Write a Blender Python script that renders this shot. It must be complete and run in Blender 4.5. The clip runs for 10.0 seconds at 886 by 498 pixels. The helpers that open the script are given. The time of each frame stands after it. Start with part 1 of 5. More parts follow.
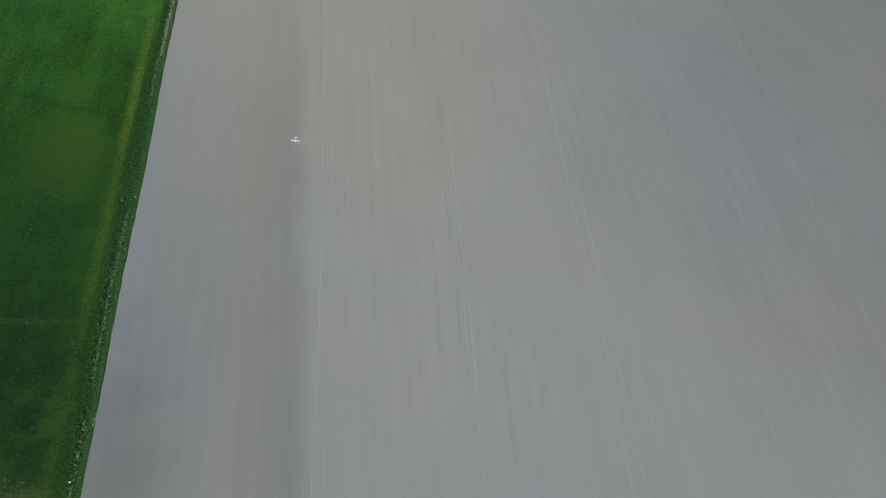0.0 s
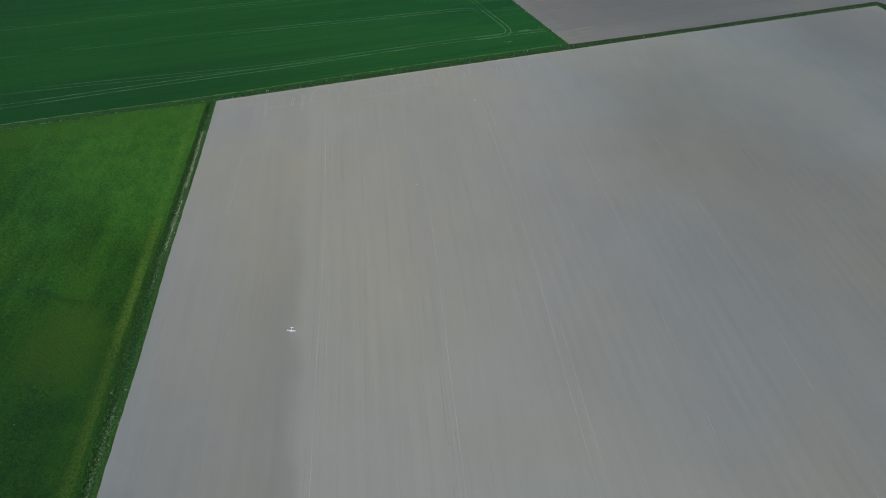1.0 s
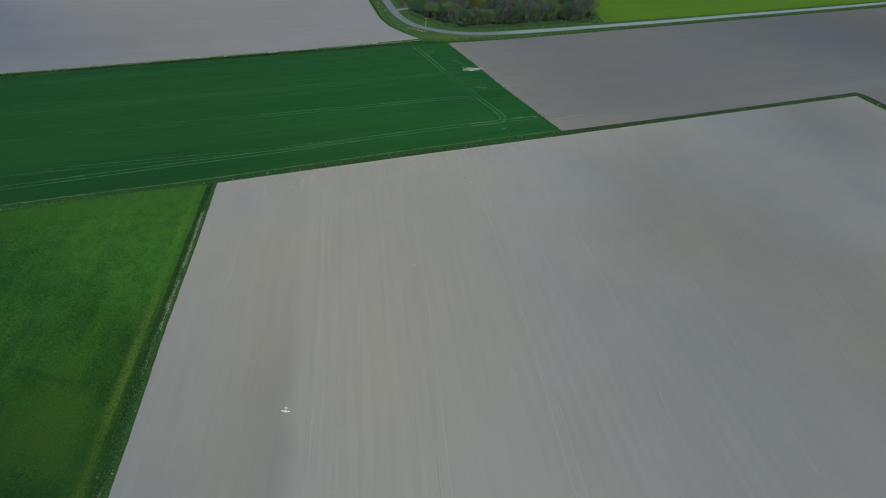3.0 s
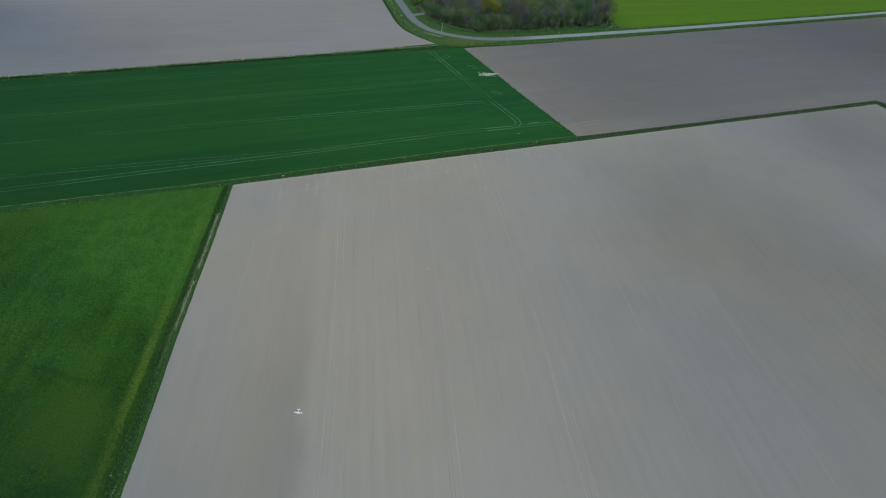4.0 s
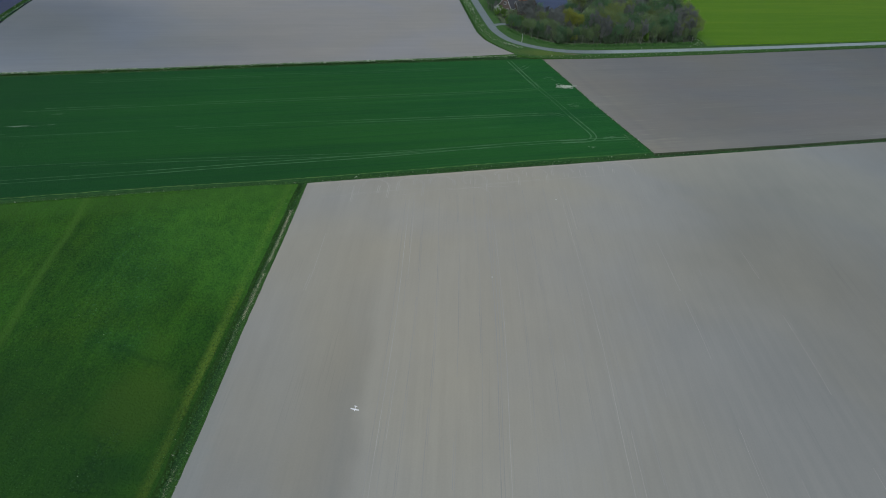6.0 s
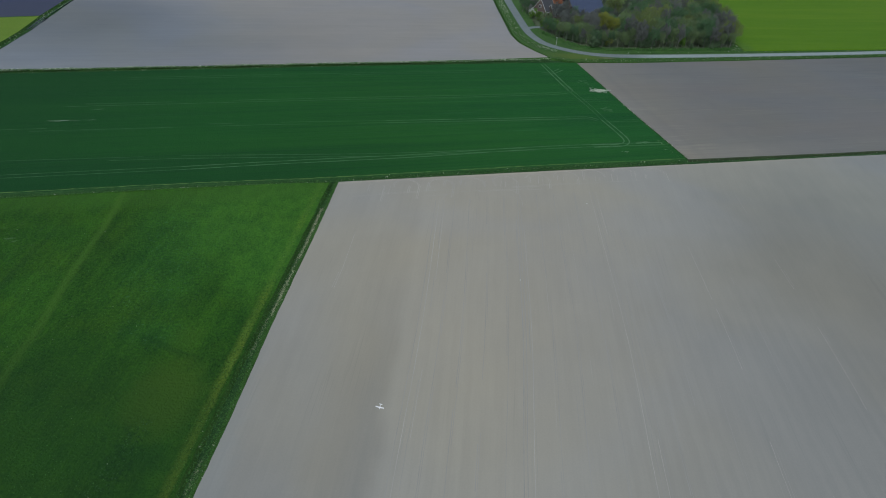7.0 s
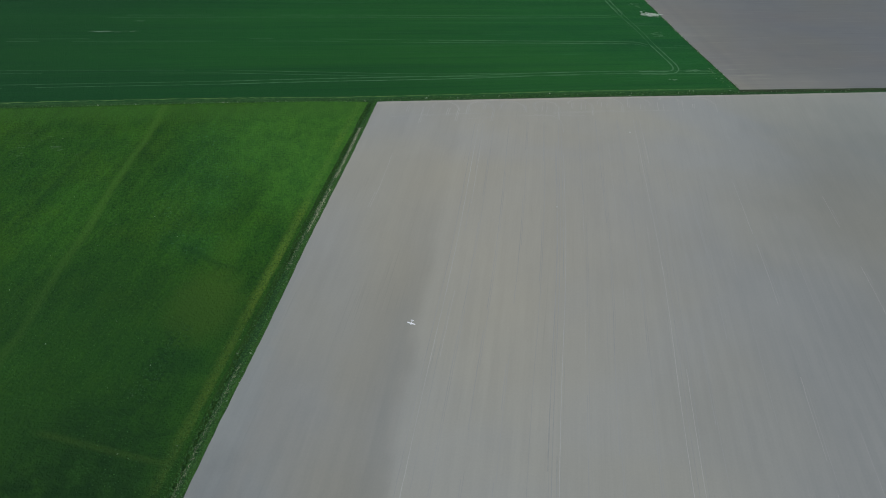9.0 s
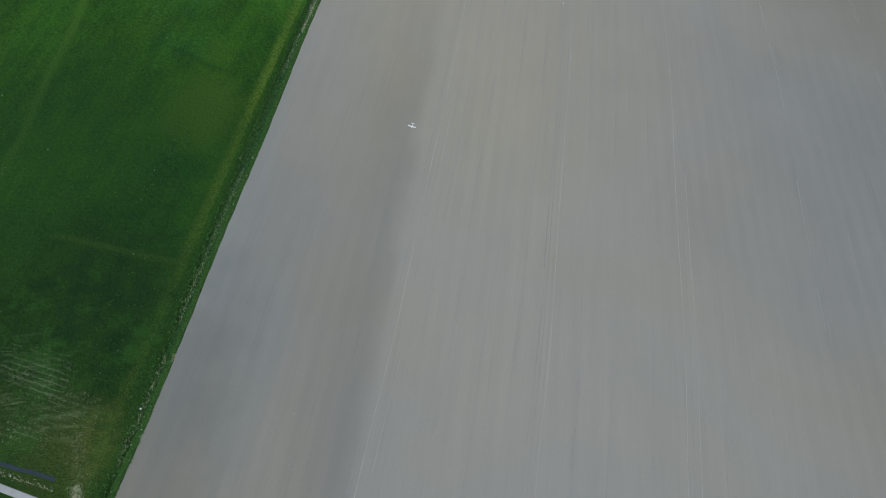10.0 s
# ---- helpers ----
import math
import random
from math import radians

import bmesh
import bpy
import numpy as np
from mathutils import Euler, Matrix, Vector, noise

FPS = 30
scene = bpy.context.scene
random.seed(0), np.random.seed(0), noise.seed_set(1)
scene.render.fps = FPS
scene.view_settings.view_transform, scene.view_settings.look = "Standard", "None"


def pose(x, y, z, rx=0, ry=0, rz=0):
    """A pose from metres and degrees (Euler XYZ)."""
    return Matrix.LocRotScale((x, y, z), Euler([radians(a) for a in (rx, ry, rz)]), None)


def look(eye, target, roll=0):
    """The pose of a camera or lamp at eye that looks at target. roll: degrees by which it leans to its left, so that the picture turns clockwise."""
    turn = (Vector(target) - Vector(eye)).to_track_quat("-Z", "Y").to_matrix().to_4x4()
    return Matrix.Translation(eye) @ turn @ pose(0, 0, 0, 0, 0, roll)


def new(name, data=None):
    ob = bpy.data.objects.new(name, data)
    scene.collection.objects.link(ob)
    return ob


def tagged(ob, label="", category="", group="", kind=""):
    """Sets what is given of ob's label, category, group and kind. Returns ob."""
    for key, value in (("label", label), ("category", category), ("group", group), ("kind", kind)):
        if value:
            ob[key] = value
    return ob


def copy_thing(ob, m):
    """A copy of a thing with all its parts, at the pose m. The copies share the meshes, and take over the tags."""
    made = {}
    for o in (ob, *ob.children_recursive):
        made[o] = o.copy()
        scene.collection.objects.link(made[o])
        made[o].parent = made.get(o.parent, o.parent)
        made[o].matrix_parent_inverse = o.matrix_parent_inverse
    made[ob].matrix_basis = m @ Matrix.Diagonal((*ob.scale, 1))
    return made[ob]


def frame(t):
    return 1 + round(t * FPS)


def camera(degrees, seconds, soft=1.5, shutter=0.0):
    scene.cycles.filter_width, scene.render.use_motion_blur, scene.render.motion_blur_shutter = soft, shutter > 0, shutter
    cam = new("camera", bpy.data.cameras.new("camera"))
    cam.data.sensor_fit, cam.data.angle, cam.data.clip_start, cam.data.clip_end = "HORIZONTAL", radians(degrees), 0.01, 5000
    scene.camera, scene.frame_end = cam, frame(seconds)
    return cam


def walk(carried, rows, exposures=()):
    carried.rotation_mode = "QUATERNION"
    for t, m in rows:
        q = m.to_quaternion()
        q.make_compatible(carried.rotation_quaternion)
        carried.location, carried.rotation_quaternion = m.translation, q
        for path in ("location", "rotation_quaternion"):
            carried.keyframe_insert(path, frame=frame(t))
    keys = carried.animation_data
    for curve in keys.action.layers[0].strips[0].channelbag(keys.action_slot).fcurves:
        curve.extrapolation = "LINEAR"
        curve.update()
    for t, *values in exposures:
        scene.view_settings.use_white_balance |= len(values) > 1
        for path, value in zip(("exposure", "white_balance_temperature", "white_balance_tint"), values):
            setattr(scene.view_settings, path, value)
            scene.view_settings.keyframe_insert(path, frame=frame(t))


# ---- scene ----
# ---------------------------------------------------------------- camera and path
cam = camera(65.06, 10.0, soft=1.05)
walk(cam, [
    (0.0, pose(0.33, 0.64, 101.88, 33.662, -4.952, -9.617)),
    (0.5, pose(0.30, 0.53, 102.08, 40.714, -5.012, -9.896)),
    (0.8, pose(0.26, 0.37, 102.15, 45.543, -4.895, -10.261)),
    (1.0, pose(0.23, 0.27, 102.20, 49.187, -4.817, -10.417)),
    (1.2, pose(0.19, 0.15, 102.21, 52.064, -4.939, -10.368)),
    (1.3, pose(0.17, 0.08, 102.22, 54.138, -5.000, -10.441)),
    (1.4, pose(0.14, 0.02, 102.23, 55.032, -5.061, -10.498)),
    (1.5, pose(0.12, -0.04, 102.24, 55.491, -5.123, -10.449)),
    (1.6, pose(0.10, -0.09, 102.23, 55.462, -5.134, -10.491)),
    (2.0, pose(-0.01, -0.29, 102.18, 55.704, -5.178, -10.558)),
    (2.5, pose(-0.16, -0.38, 102.04, 55.917, -5.190, -10.672)),
    (3.8, pose(-0.39, -0.32, 101.51, 56.347, -5.156, -10.211)),
    (4.0, pose(-0.43, -0.32, 101.43, 56.381, -5.150, -9.367)),
    (4.2, pose(-0.41, -0.29, 101.33, 56.259, -5.200, -7.305)),
    (4.3, pose(-0.40, -0.28, 101.28, 56.235, -5.225, -5.549)),
    (4.4, pose(-0.39, -0.26, 101.23, 56.175, -5.250, -4.678)),
    (4.5, pose(-0.38, -0.25, 101.18, 56.178, -5.275, -4.258)),
    (4.7, pose(-0.34, -0.25, 101.10, 56.134, -5.281, -3.333)),
    (5.0, pose(-0.29, -0.25, 100.97, 56.265, -5.290, -3.247)),
    (6.3, pose(-0.30, -0.44, 100.58, 56.643, -5.172, -2.683)),
    (6.5, pose(-0.30, -0.47, 100.52, 56.670, -5.154, -2.773)),
    (6.7, pose(-0.30, -0.48, 100.43, 56.722, -5.125, -2.354)),
    (6.8, pose(-0.29, -0.49, 100.39, 56.681, -5.111, -1.473)),
    (7.0, pose(-0.29, -0.50, 100.31, 56.578, -5.082, 0.013)),
    (7.2, pose(-0.26, -0.49, 100.18, 56.515, -5.115, 2.184)),
    (7.3, pose(-0.24, -0.48, 100.12, 56.456, -5.131, 2.979)),
    (7.5, pose(-0.20, -0.47, 100.00, 56.482, -5.164, 3.448)),
    (7.7, pose(-0.16, -0.50, 99.85, 56.589, -5.121, 3.638)),
    (8.0, pose(-0.10, -0.54, 99.63, 56.625, -5.056, 3.750)),
    (8.3, pose(-0.06, -0.66, 99.42, 56.942, -5.017, 3.651)),
    (8.5, pose(-0.03, -0.74, 99.28, 56.547, -4.991, 3.636)),
    (8.6, pose(-0.02, -0.81, 99.22, 55.830, -5.010, 3.611)),
    (8.7, pose(-0.01, -0.87, 99.16, 54.984, -5.028, 3.528)),
    (8.8, pose(-0.00, -0.94, 99.10, 53.031, -5.047, 3.568)),
    (9.0, pose(0.01, -1.07, 98.99, 50.394, -5.085, 3.734)),
    (9.2, pose(0.02, -1.23, 98.92, 47.081, -5.015, 3.514)),
    (9.5, pose(0.03, -1.48, 98.81, 42.544, -4.910, 3.554)),
    (10.0, pose(0.02, -1.93, 98.79, 34.675, -4.850, 3.555)),
], exposures=((0.0, -0.03, 6000, 7.2), (1.0, -0.15, 6000, 7.2), (4.5, -0.17, 6000, 7.2), (6.5, -0.15, 6000, 7.2), (8.0, -0.09, 6000, 7.2), (10.0, -0.08, 6000, 7.2)))

# ---------------------------------------------------------------- world, sun
SUN_EL, SUN_ROT = 52.0, 200.0
world = bpy.data.worlds.new("overcast_sky")
scene.world = world
world.use_nodes = True
wn = world.node_tree
wn.nodes.clear()
w_out = wn.nodes.new("ShaderNodeOutputWorld")
w_bg = wn.nodes.new("ShaderNodeBackground")
w_hs = wn.nodes.new("ShaderNodeHueSaturation")
w_sky = wn.nodes.new("ShaderNodeTexSky")
w_sky.sky_type = "NISHITA"
w_sky.sun_disc = False
w_sky.sun_elevation = radians(SUN_EL)
w_sky.sun_rotation = radians(SUN_ROT)
w_sky.air_density, w_sky.dust_density, w_sky.ozone_density = 1.0, 4.0, 1.0
w_hs.inputs["Saturation"].default_value = 0.6
w_bg.inputs["Strength"].default_value = 0.11
wn.links.new(w_sky.outputs[0], w_hs.inputs["Color"])
wn.links.new(w_hs.outputs[0], w_bg.inputs["Color"])
wn.links.new(w_bg.outputs[0], w_out.inputs["Surface"])

sun = new("sun", bpy.data.lights.new("sun", "SUN"))
sun.data.energy = 1.3
sun.data.angle = radians(14)
sun.data.color = (1.0, 0.98, 0.95)
sun_way = Vector((math.sin(radians(SUN_ROT)) * math.cos(radians(SUN_EL)),
                  math.cos(radians(SUN_ROT)) * math.cos(radians(SUN_EL)), math.sin(radians(SUN_EL))))
sun.matrix_world = look(tuple(sun_way * 300), (0, 0, 0))
scene.view_settings.exposure = 0.0


# ---------------------------------------------------------------- material helpers
class Mat:
    """A small wrapper for node materials, in world metres."""

    def __init__(self, name, rough=0.9, spec=0.2):
        self.m = bpy.data.materials.new(name)
        self.m.use_nodes = True
        self.nt = self.m.node_tree
        self.b = self.nt.nodes["Principled BSDF"]
        self.b.inputs["Roughness"].default_value = rough
        self.b.inputs["Specular IOR Level"].default_value = spec
        self.pos = self.nt.nodes.new("ShaderNodeNewGeometry").outputs["Position"]

    def put(self, socket, v):
        if isinstance(v, (int, float)):
            socket.default_value = v
        elif isinstance(v, tuple):
            socket.default_value = (*v, 1.0) if len(v) == 3 and socket.type == "RGBA" else v
        else:
            self.nt.links.new(v, socket)

    def warp(self, angle=0.0, sx=1.0, sy=1.0):
        """World place turned by angle degrees (so that the second axis lies along it) and scaled."""
        r = self.nt.nodes.new("ShaderNodeVectorRotate")
        r.rotation_type = "Z_AXIS"
        self.put(r.inputs["Vector"], self.pos)
        r.inputs["Angle"].default_value = radians(angle)
        s = self.nt.nodes.new("ShaderNodeVectorMath")
        s.operation = "MULTIPLY"
        self.put(s.inputs[0], r.outputs[0])
        s.inputs[1].default_value = (sx, sy, 1.0)
        return s.outputs[0]

    def noise(self, scale, detail=3.0, vec=None, rough=0.55, dist=0.0):
        n = self.nt.nodes.new("ShaderNodeTexNoise")
        self.put(n.inputs["Vector"], self.pos if vec is None else vec)
        n.inputs["Scale"].default_value = scale
        n.inputs["Detail"].default_value = detail
        n.inputs["Roughness"].default_value = rough
        n.inputs["Distortion"].default_value = dist
        return n.outputs[0]

    def span(self, v, a, b, lo=0.0, hi=1.0):
        n = self.nt.nodes.new("ShaderNodeMapRange")
        n.interpolation_type = "SMOOTHSTEP"
        self.put(n.inputs["Value"], v)
        for key, val in (("From Min", a), ("From Max", b), ("To Min", lo), ("To Max", hi)):
            n.inputs[key].default_value = val
        return n.outputs[0]

    def math(self, op, a, b=0.0):
        n = self.nt.nodes.new("ShaderNodeMath")
        n.operation = op
        self.put(n.inputs[0], a)
        self.put(n.inputs[1], b)
        return n.outputs[0]

    def mix(self, f, a, b, kind="MIX"):
        n = self.nt.nodes.new("ShaderNodeMix")
        n.data_type, n.blend_type = "RGBA", kind
        self.put(n.inputs["Factor"], f)
        self.put(n.inputs["A"], a)
        self.put(n.inputs["B"], b)
        return n.outputs["Result"]

    def off_line(self, x, y, dx, dy):
        """Signed metres to the right of the line through (x, y) along (dx, dy)."""
        length = math.hypot(dx, dy)
        n = self.nt.nodes.new("ShaderNodeVectorMath")
        n.operation = "DOT_PRODUCT"
        self.put(n.inputs[0], self.pos)
        n.inputs[1].default_value = (dy / length, -dx / length, 0)
        return self.math("SUBTRACT", n.outputs["Value"], (x * dy - y * dx) / length)

    def near(self, x, y, r0, r1, sx=1.0, sy=1.0):
        """1 inside r0 metres of (x, y), 0 outside r1."""
        a = self.nt.nodes.new("ShaderNodeVectorMath")
        a.operation = "SUBTRACT"
        self.put(a.inputs[0], self.pos)
        a.inputs[1].default_value = (x, y, 0)
        s = self.nt.nodes.new("ShaderNodeVectorMath")
        s.operation = "MULTIPLY"
        self.put(s.inputs[0], a.outputs[0])
        s.inputs[1].default_value = (1 / sx, 1 / sy, 0)
        d = self.nt.nodes.new("ShaderNodeVectorMath")
        d.operation = "LENGTH"
        self.put(d.inputs[0], s.outputs[0])
        wob = self.math("MULTIPLY", self.math("SUBTRACT", self.noise(3.0 / r1, 3), 0.5), (r1 - r0) * (0.8 if r1 < 50 else 0.4))
        return self.span(self.math("ADD", d.outputs["Value"], wob), r0, r1, 1.0, 0.0)

    def bump(self, h, strength=0.4, dist=0.1):
        n = self.nt.nodes.new("ShaderNodeBump")
        n.inputs["Strength"].default_value = strength
        n.inputs["Distance"].default_value = dist
        self.put(n.inputs["Height"], h)
        self.nt.links.new(n.outputs[0], self.b.inputs["Normal"])

    def island(self):
        return self.nt.nodes["Geometry"].outputs["Random Per Island"]

    def own(self):
        return self.nt.nodes.new("ShaderNodeObjectInfo").outputs["Random"]

    def done(self, col):
        self.put(self.b.inputs["Base Color"], col)
        return self.m


def soil(name, dry, damp, angle, streak=0.5, patches=(), pale=(), fine=1.0, cool=(), side=None, rows=None):
    """Harrowed clay: soft bands of the drill's passes, damp and dry clouds, crumbs, bunched hairlines."""
    k = Mat(name, 0.95, 0.1)
    wide = k.span(k.noise(0.30, 2.0, k.warp(angle, 1.0, 0.03)), 0.3, 0.7)
    thin = k.span(k.noise(1.3, 3.0, k.warp(angle, 1.0, 0.05), 0.7), 0.32, 0.68)
    bunch = k.span(k.noise(0.13, 2.0, k.warp(angle, 1.0, 0.12)), 0.50, 0.66)
    hair = k.math("MULTIPLY", k.span(k.noise(3.4, 1.0, k.warp(angle, 1.0, 0.010), 0.5), 0.62, 0.70), bunch)
    soft = k.span(k.noise(0.022, 4.0, k.warp(angle, 1.0, 0.55), 0.5, 0.4), 0.28, 0.74)
    blot = k.span(k.noise(0.11, 4.0, k.warp(angle, 1.0, 0.5), 0.6, 0.3), 0.3, 0.72)
    crumb = k.noise(2.4, 5.0, None, 0.75)
    f = k.math("ADD", k.math("MULTIPLY", wide, 0.11 * streak), k.math("MULTIPLY", thin, 0.08 * streak))
    if side:
        # even bands, one for each pass of the drill
        ragged = k.math("MULTIPLY", k.math("SUBTRACT", k.noise(0.5, 4.0, k.warp(angle, 1.0, 0.25), 0.7), 0.5), 2.2)
        band = k.span(k.math("SINE", k.math("MULTIPLY", k.math("ADD", k.off_line(*side[:4]), ragged), math.tau / 3.1)), -0.6, 0.6, -1.0, 1.0)
        lively = k.math("MULTIPLY", k.span(k.noise(0.045, 3.0, k.warp(angle, 1.0, 0.35)), 0.36, 0.62), k.span(k.off_line(0, 150, 1, 0), -10.0, 40.0, 0.15, 1.0))
        f = k.math("ADD", f, k.math("MULTIPLY", k.math("MULTIPLY", band, lively), 0.033))
    f = k.math("ADD", f, k.math("MULTIPLY", soft, 0.13))
    f = k.math("ADD", f, k.math("MULTIPLY", blot, 0.07))
    f = k.math("ADD", f, k.math("MULTIPLY", crumb, 0.30 * fine))
    f = k.math("SUBTRACT", f, k.math("MULTIPLY", hair, 0.42 * streak))
    row = k.span(k.noise(2.1, 1.0, k.warp(angle, 1.0, 0.02), 0.5), 0.36, 0.64)
    f = k.math("ADD", f, k.math("MULTIPLY", k.math("SUBTRACT", row, 0.5), 0.07 * streak))
    col = k.mix(k.span(f, -0.29, 0.92), damp, dry)
    # darker clay: partly damp ground, partly lens vignetting painted into the colour
    for x, y, r0, r1, sx, sy, amount in patches:
        col = k.mix(k.math("MULTIPLY", k.near(x, y, r0, r1, sx, sy), amount), col, (0.745, 0.752, 0.758), "MULTIPLY")
    for x, y, dx, dy, width, amount in pale:
        d = k.math("ABSOLUTE", k.math("ADD", k.off_line(x, y, dx, dy), k.math("MULTIPLY", k.math("SUBTRACT", k.noise(0.08, 3), 0.5), width)))
        col = k.mix(k.span(d, width * 0.2, width, amount, 0.0), col, (1.28, 1.24, 1.16), "MULTIPLY")
    if side:
        # ground west of a lane, worked in an earlier and damper pass
        d = k.math("ADD", k.off_line(*side[:4]), k.math("MULTIPLY", k.math("SUBTRACT", k.noise(0.05, 3), 0.5), 5.0))
        far = k.span(k.off_line(0, 100, -1, 0), -5.0, 40.0, 1.0, 0.35)
        strip = k.math("MULTIPLY", k.span(d, -3.0, 0.6, side[4], 0.0), k.span(d, -15.0, -4.0, 0.62, 1.0))
        col = k.mix(k.math("MULTIPLY", strip, far), col, (0.785, 0.785, 0.782), "MULTIPLY")
        ochre = k.math("MULTIPLY", k.span(d, -17.0, -11.0), k.span(d, -8.0, -3.0, 1.0, 0.0))
        col = k.mix(k.math("MULTIPLY", k.math("MULTIPLY", ochre, k.span(k.off_line(0, 100, 1, 0), -36.0, 0.0)), 0.4), col, (1.05, 1.01, 0.93), "MULTIPLY")
        # a warmer stretch amid the field, partly the lens's warm centre put into colour
        col = k.mix(k.math("MULTIPLY", k.near(22, 142, 12, 80, 0.8, 1.1), 0.9), col, (1.045, 1.005, 0.945), "MULTIPLY")
    if rows:
        # pale scraped flecks along the drill rows, brown and grey stretches
        where = k.math("MAXIMUM", k.span(k.noise(0.04, 3.0), 0.40, 0.66, 0.3, 1.0), k.near(104, 237, 3, 15, 1.3, 0.9))
        fleck = k.math("MULTIPLY", k.span(k.noise(1.1, 3.0, k.warp(rows[0], 1.0, 0.025), 0.72), 0.56, 0.72), where)
        groove = k.span(k.noise(0.8, 3.0, k.warp(rows[0], 1.0, 0.018), 0.7), 0.56, 0.72)
        col = k.mix(k.math("MULTIPLY", groove, 0.5), col, (0.80, 0.79, 0.79), "MULTIPLY")
        col = k.mix(k.math("MULTIPLY", fleck, rows[1]), col, (1.45, 1.40, 1.30), "MULTIPLY")
        warm = k.span(k.noise(0.05, 3.0, k.warp(rows[0], 1.0, 0.12), 0.6), 0.4, 0.66)
        col = k.mix(k.math("MULTIPLY", warm, 0.8), col, (1.04, 0.995, 0.98), "MULTIPLY")
    # warm and cool clouds in the clay
    tint = k.span(k.noise(0.014, 3.0, k.warp(angle, 1.0, 1.0), 0.5, 0.5), 0.33, 0.64)
    col = k.mix(tint, k.mix(1.0, col, (0.985, 0.995, 1.01), "MULTIPLY"), k.mix(1.0, col, (1.035, 1.01, 0.935), "MULTIPLY"))
    # cool tint by place, partly the lens's bluish edges put into the clay
    for x, y, r0, r1, sx, sy, amount in cool:
        col = k.mix(k.math("MULTIPLY", k.near(x, y, r0, r1, sx, sy), amount), col, (0.94, 0.995, 1.05), "MULTIPLY")
    k.bump(k.math("ADD", crumb, k.math("MULTIPLY", thin, 0.5)), 0.35 * fine, 0.06)
    return k.done(col)


def leafy(name, dark, light, angle=0.0, stretch=0.4, coarse=0.05, extra=None, fine=1.0, bump=0.6):
    """Grass or a young crop seen from above."""
    k = Mat(name, 0.85, 0.15)
    big = k.span(k.noise(coarse, 4.0, k.warp(angle, 1.0, stretch), 0.55, 0.3), 0.3, 0.7)
    mid = k.span(k.noise(coarse * 7, 4.0, k.warp(angle, 1.0, stretch), 0.65), 0.28, 0.74)
    small = k.noise(2.2, 4.0, k.warp(angle, 1.0, 0.6), 0.75)
    f = k.math("ADD", k.math("MULTIPLY", big, 0.36), k.math("MULTIPLY", mid, 0.38))
    f = k.math("ADD", f, k.math("MULTIPLY", k.span(small, 0.35, 0.65), 0.42 * fine))
    blade = k.span(k.noise(1.5, 4.0, k.warp(CROSS, 1.0, 0.8), 0.76), 0.35, 0.67)
    f = k.math("ADD", f, k.math("MULTIPLY", k.math("SUBTRACT", blade, 0.5), 0.40 * fine))
    col = k.mix(f, dark, light)
    if extra:
        col = extra(k, col, small)
    k.bump(k.math("ADD", k.math("ADD", small, blade), k.noise(0.8, 3.0, None, 0.6)), bump, 0.24)
    return k.done(col)


def plain(name, col, rough=0.8, var=0.25, scale=3.0, spec=0.3, metal=0.0, per=""):
    k = Mat(name, rough, spec)
    k.b.inputs["Metallic"].default_value = metal
    f = k.noise(scale, 4.0)
    if per == "island":
        f = k.math("ADD", k.math("MULTIPLY", f, 0.4), k.math("MULTIPLY", k.island(), 0.6))
    if per == "own":
        f = k.math("ADD", k.math("MULTIPLY", k.island(), 0.5), k.math("MULTIPLY", k.own(), 0.5))
    lo = tuple(c * (1 - var) for c in col)
    hi = tuple(min(1.0, c * (1 + var)) for c in col)
    k.bump(f, 0.2, 0.02)
    return k.done(k.mix(f, lo, hi))


# ---------------------------------------------------------------- materials
LANE = 5.1      # degrees by which the lanes of the bare field lean from north to east
CROSS = 73.4    # the same for the ditches that cross the view

# most patches darken the field's sides, which paints in the lens's vignetting
M_SOIL = soil("dry_harrowed_clay", (0.374, 0.368, 0.326), (0.242, 0.245, 0.231), LANE, 0.38,
              patches=((225, 238, 10, 60, 1.0, 1.1, 0.8), (-34, 30, 2, 24, 0.6, 2.0, 0.95), (150, 90, 1, 140, 1.0, 1.6, 1.0), (-26, 62, 2, 20, 0.6, 3.2, 0.2), (92, 80, 1, 70, 0.8, 2.4, 0.2), (125, 165, 8, 70, 0.9, 1.3, 0.4), (-20, 36, 2, 52, 0.7, 1.3, 0.3), (215, 225, 10, 90, 1.1, 1.1, 0.6)),
              cool=((-33, 70, 3, 8, 0.9, 9.0, 0.7), (-24, 40, 4, 10, 0.6, 3.0, 0.5), (95, 90, 8, 40, 0.8, 2.6, 0.1), (160, 200, 10, 90, 1.2, 0.8, 0.9)), pale=((34.9, 200.2, 57.7, 16.4, 0.9, 0.3), (153.5, 233.0, 98.1, 26.8, 0.9, 0.25)), side=(-4.9, 30.4, 5.1, 93.6, 0.8))
# the west is wetter, and lens vignetting is painted in with it
M_SOIL_FAR = soil("pale_far_clay", (0.304, 0.302, 0.294), (0.212, 0.215, 0.222), CROSS, 0.9,
                  patches=((-170, 330, 10, 95, 0.7, 0.8, 0.9), (-130, 300, 10, 110, 1.1, 0.8, 0.85)), cool=((-150, 290, 20, 110, 1.0, 1.0, 1.0), (-160, 300, 20, 120, 1.0, 1.0, 1.0)), fine=0.5)
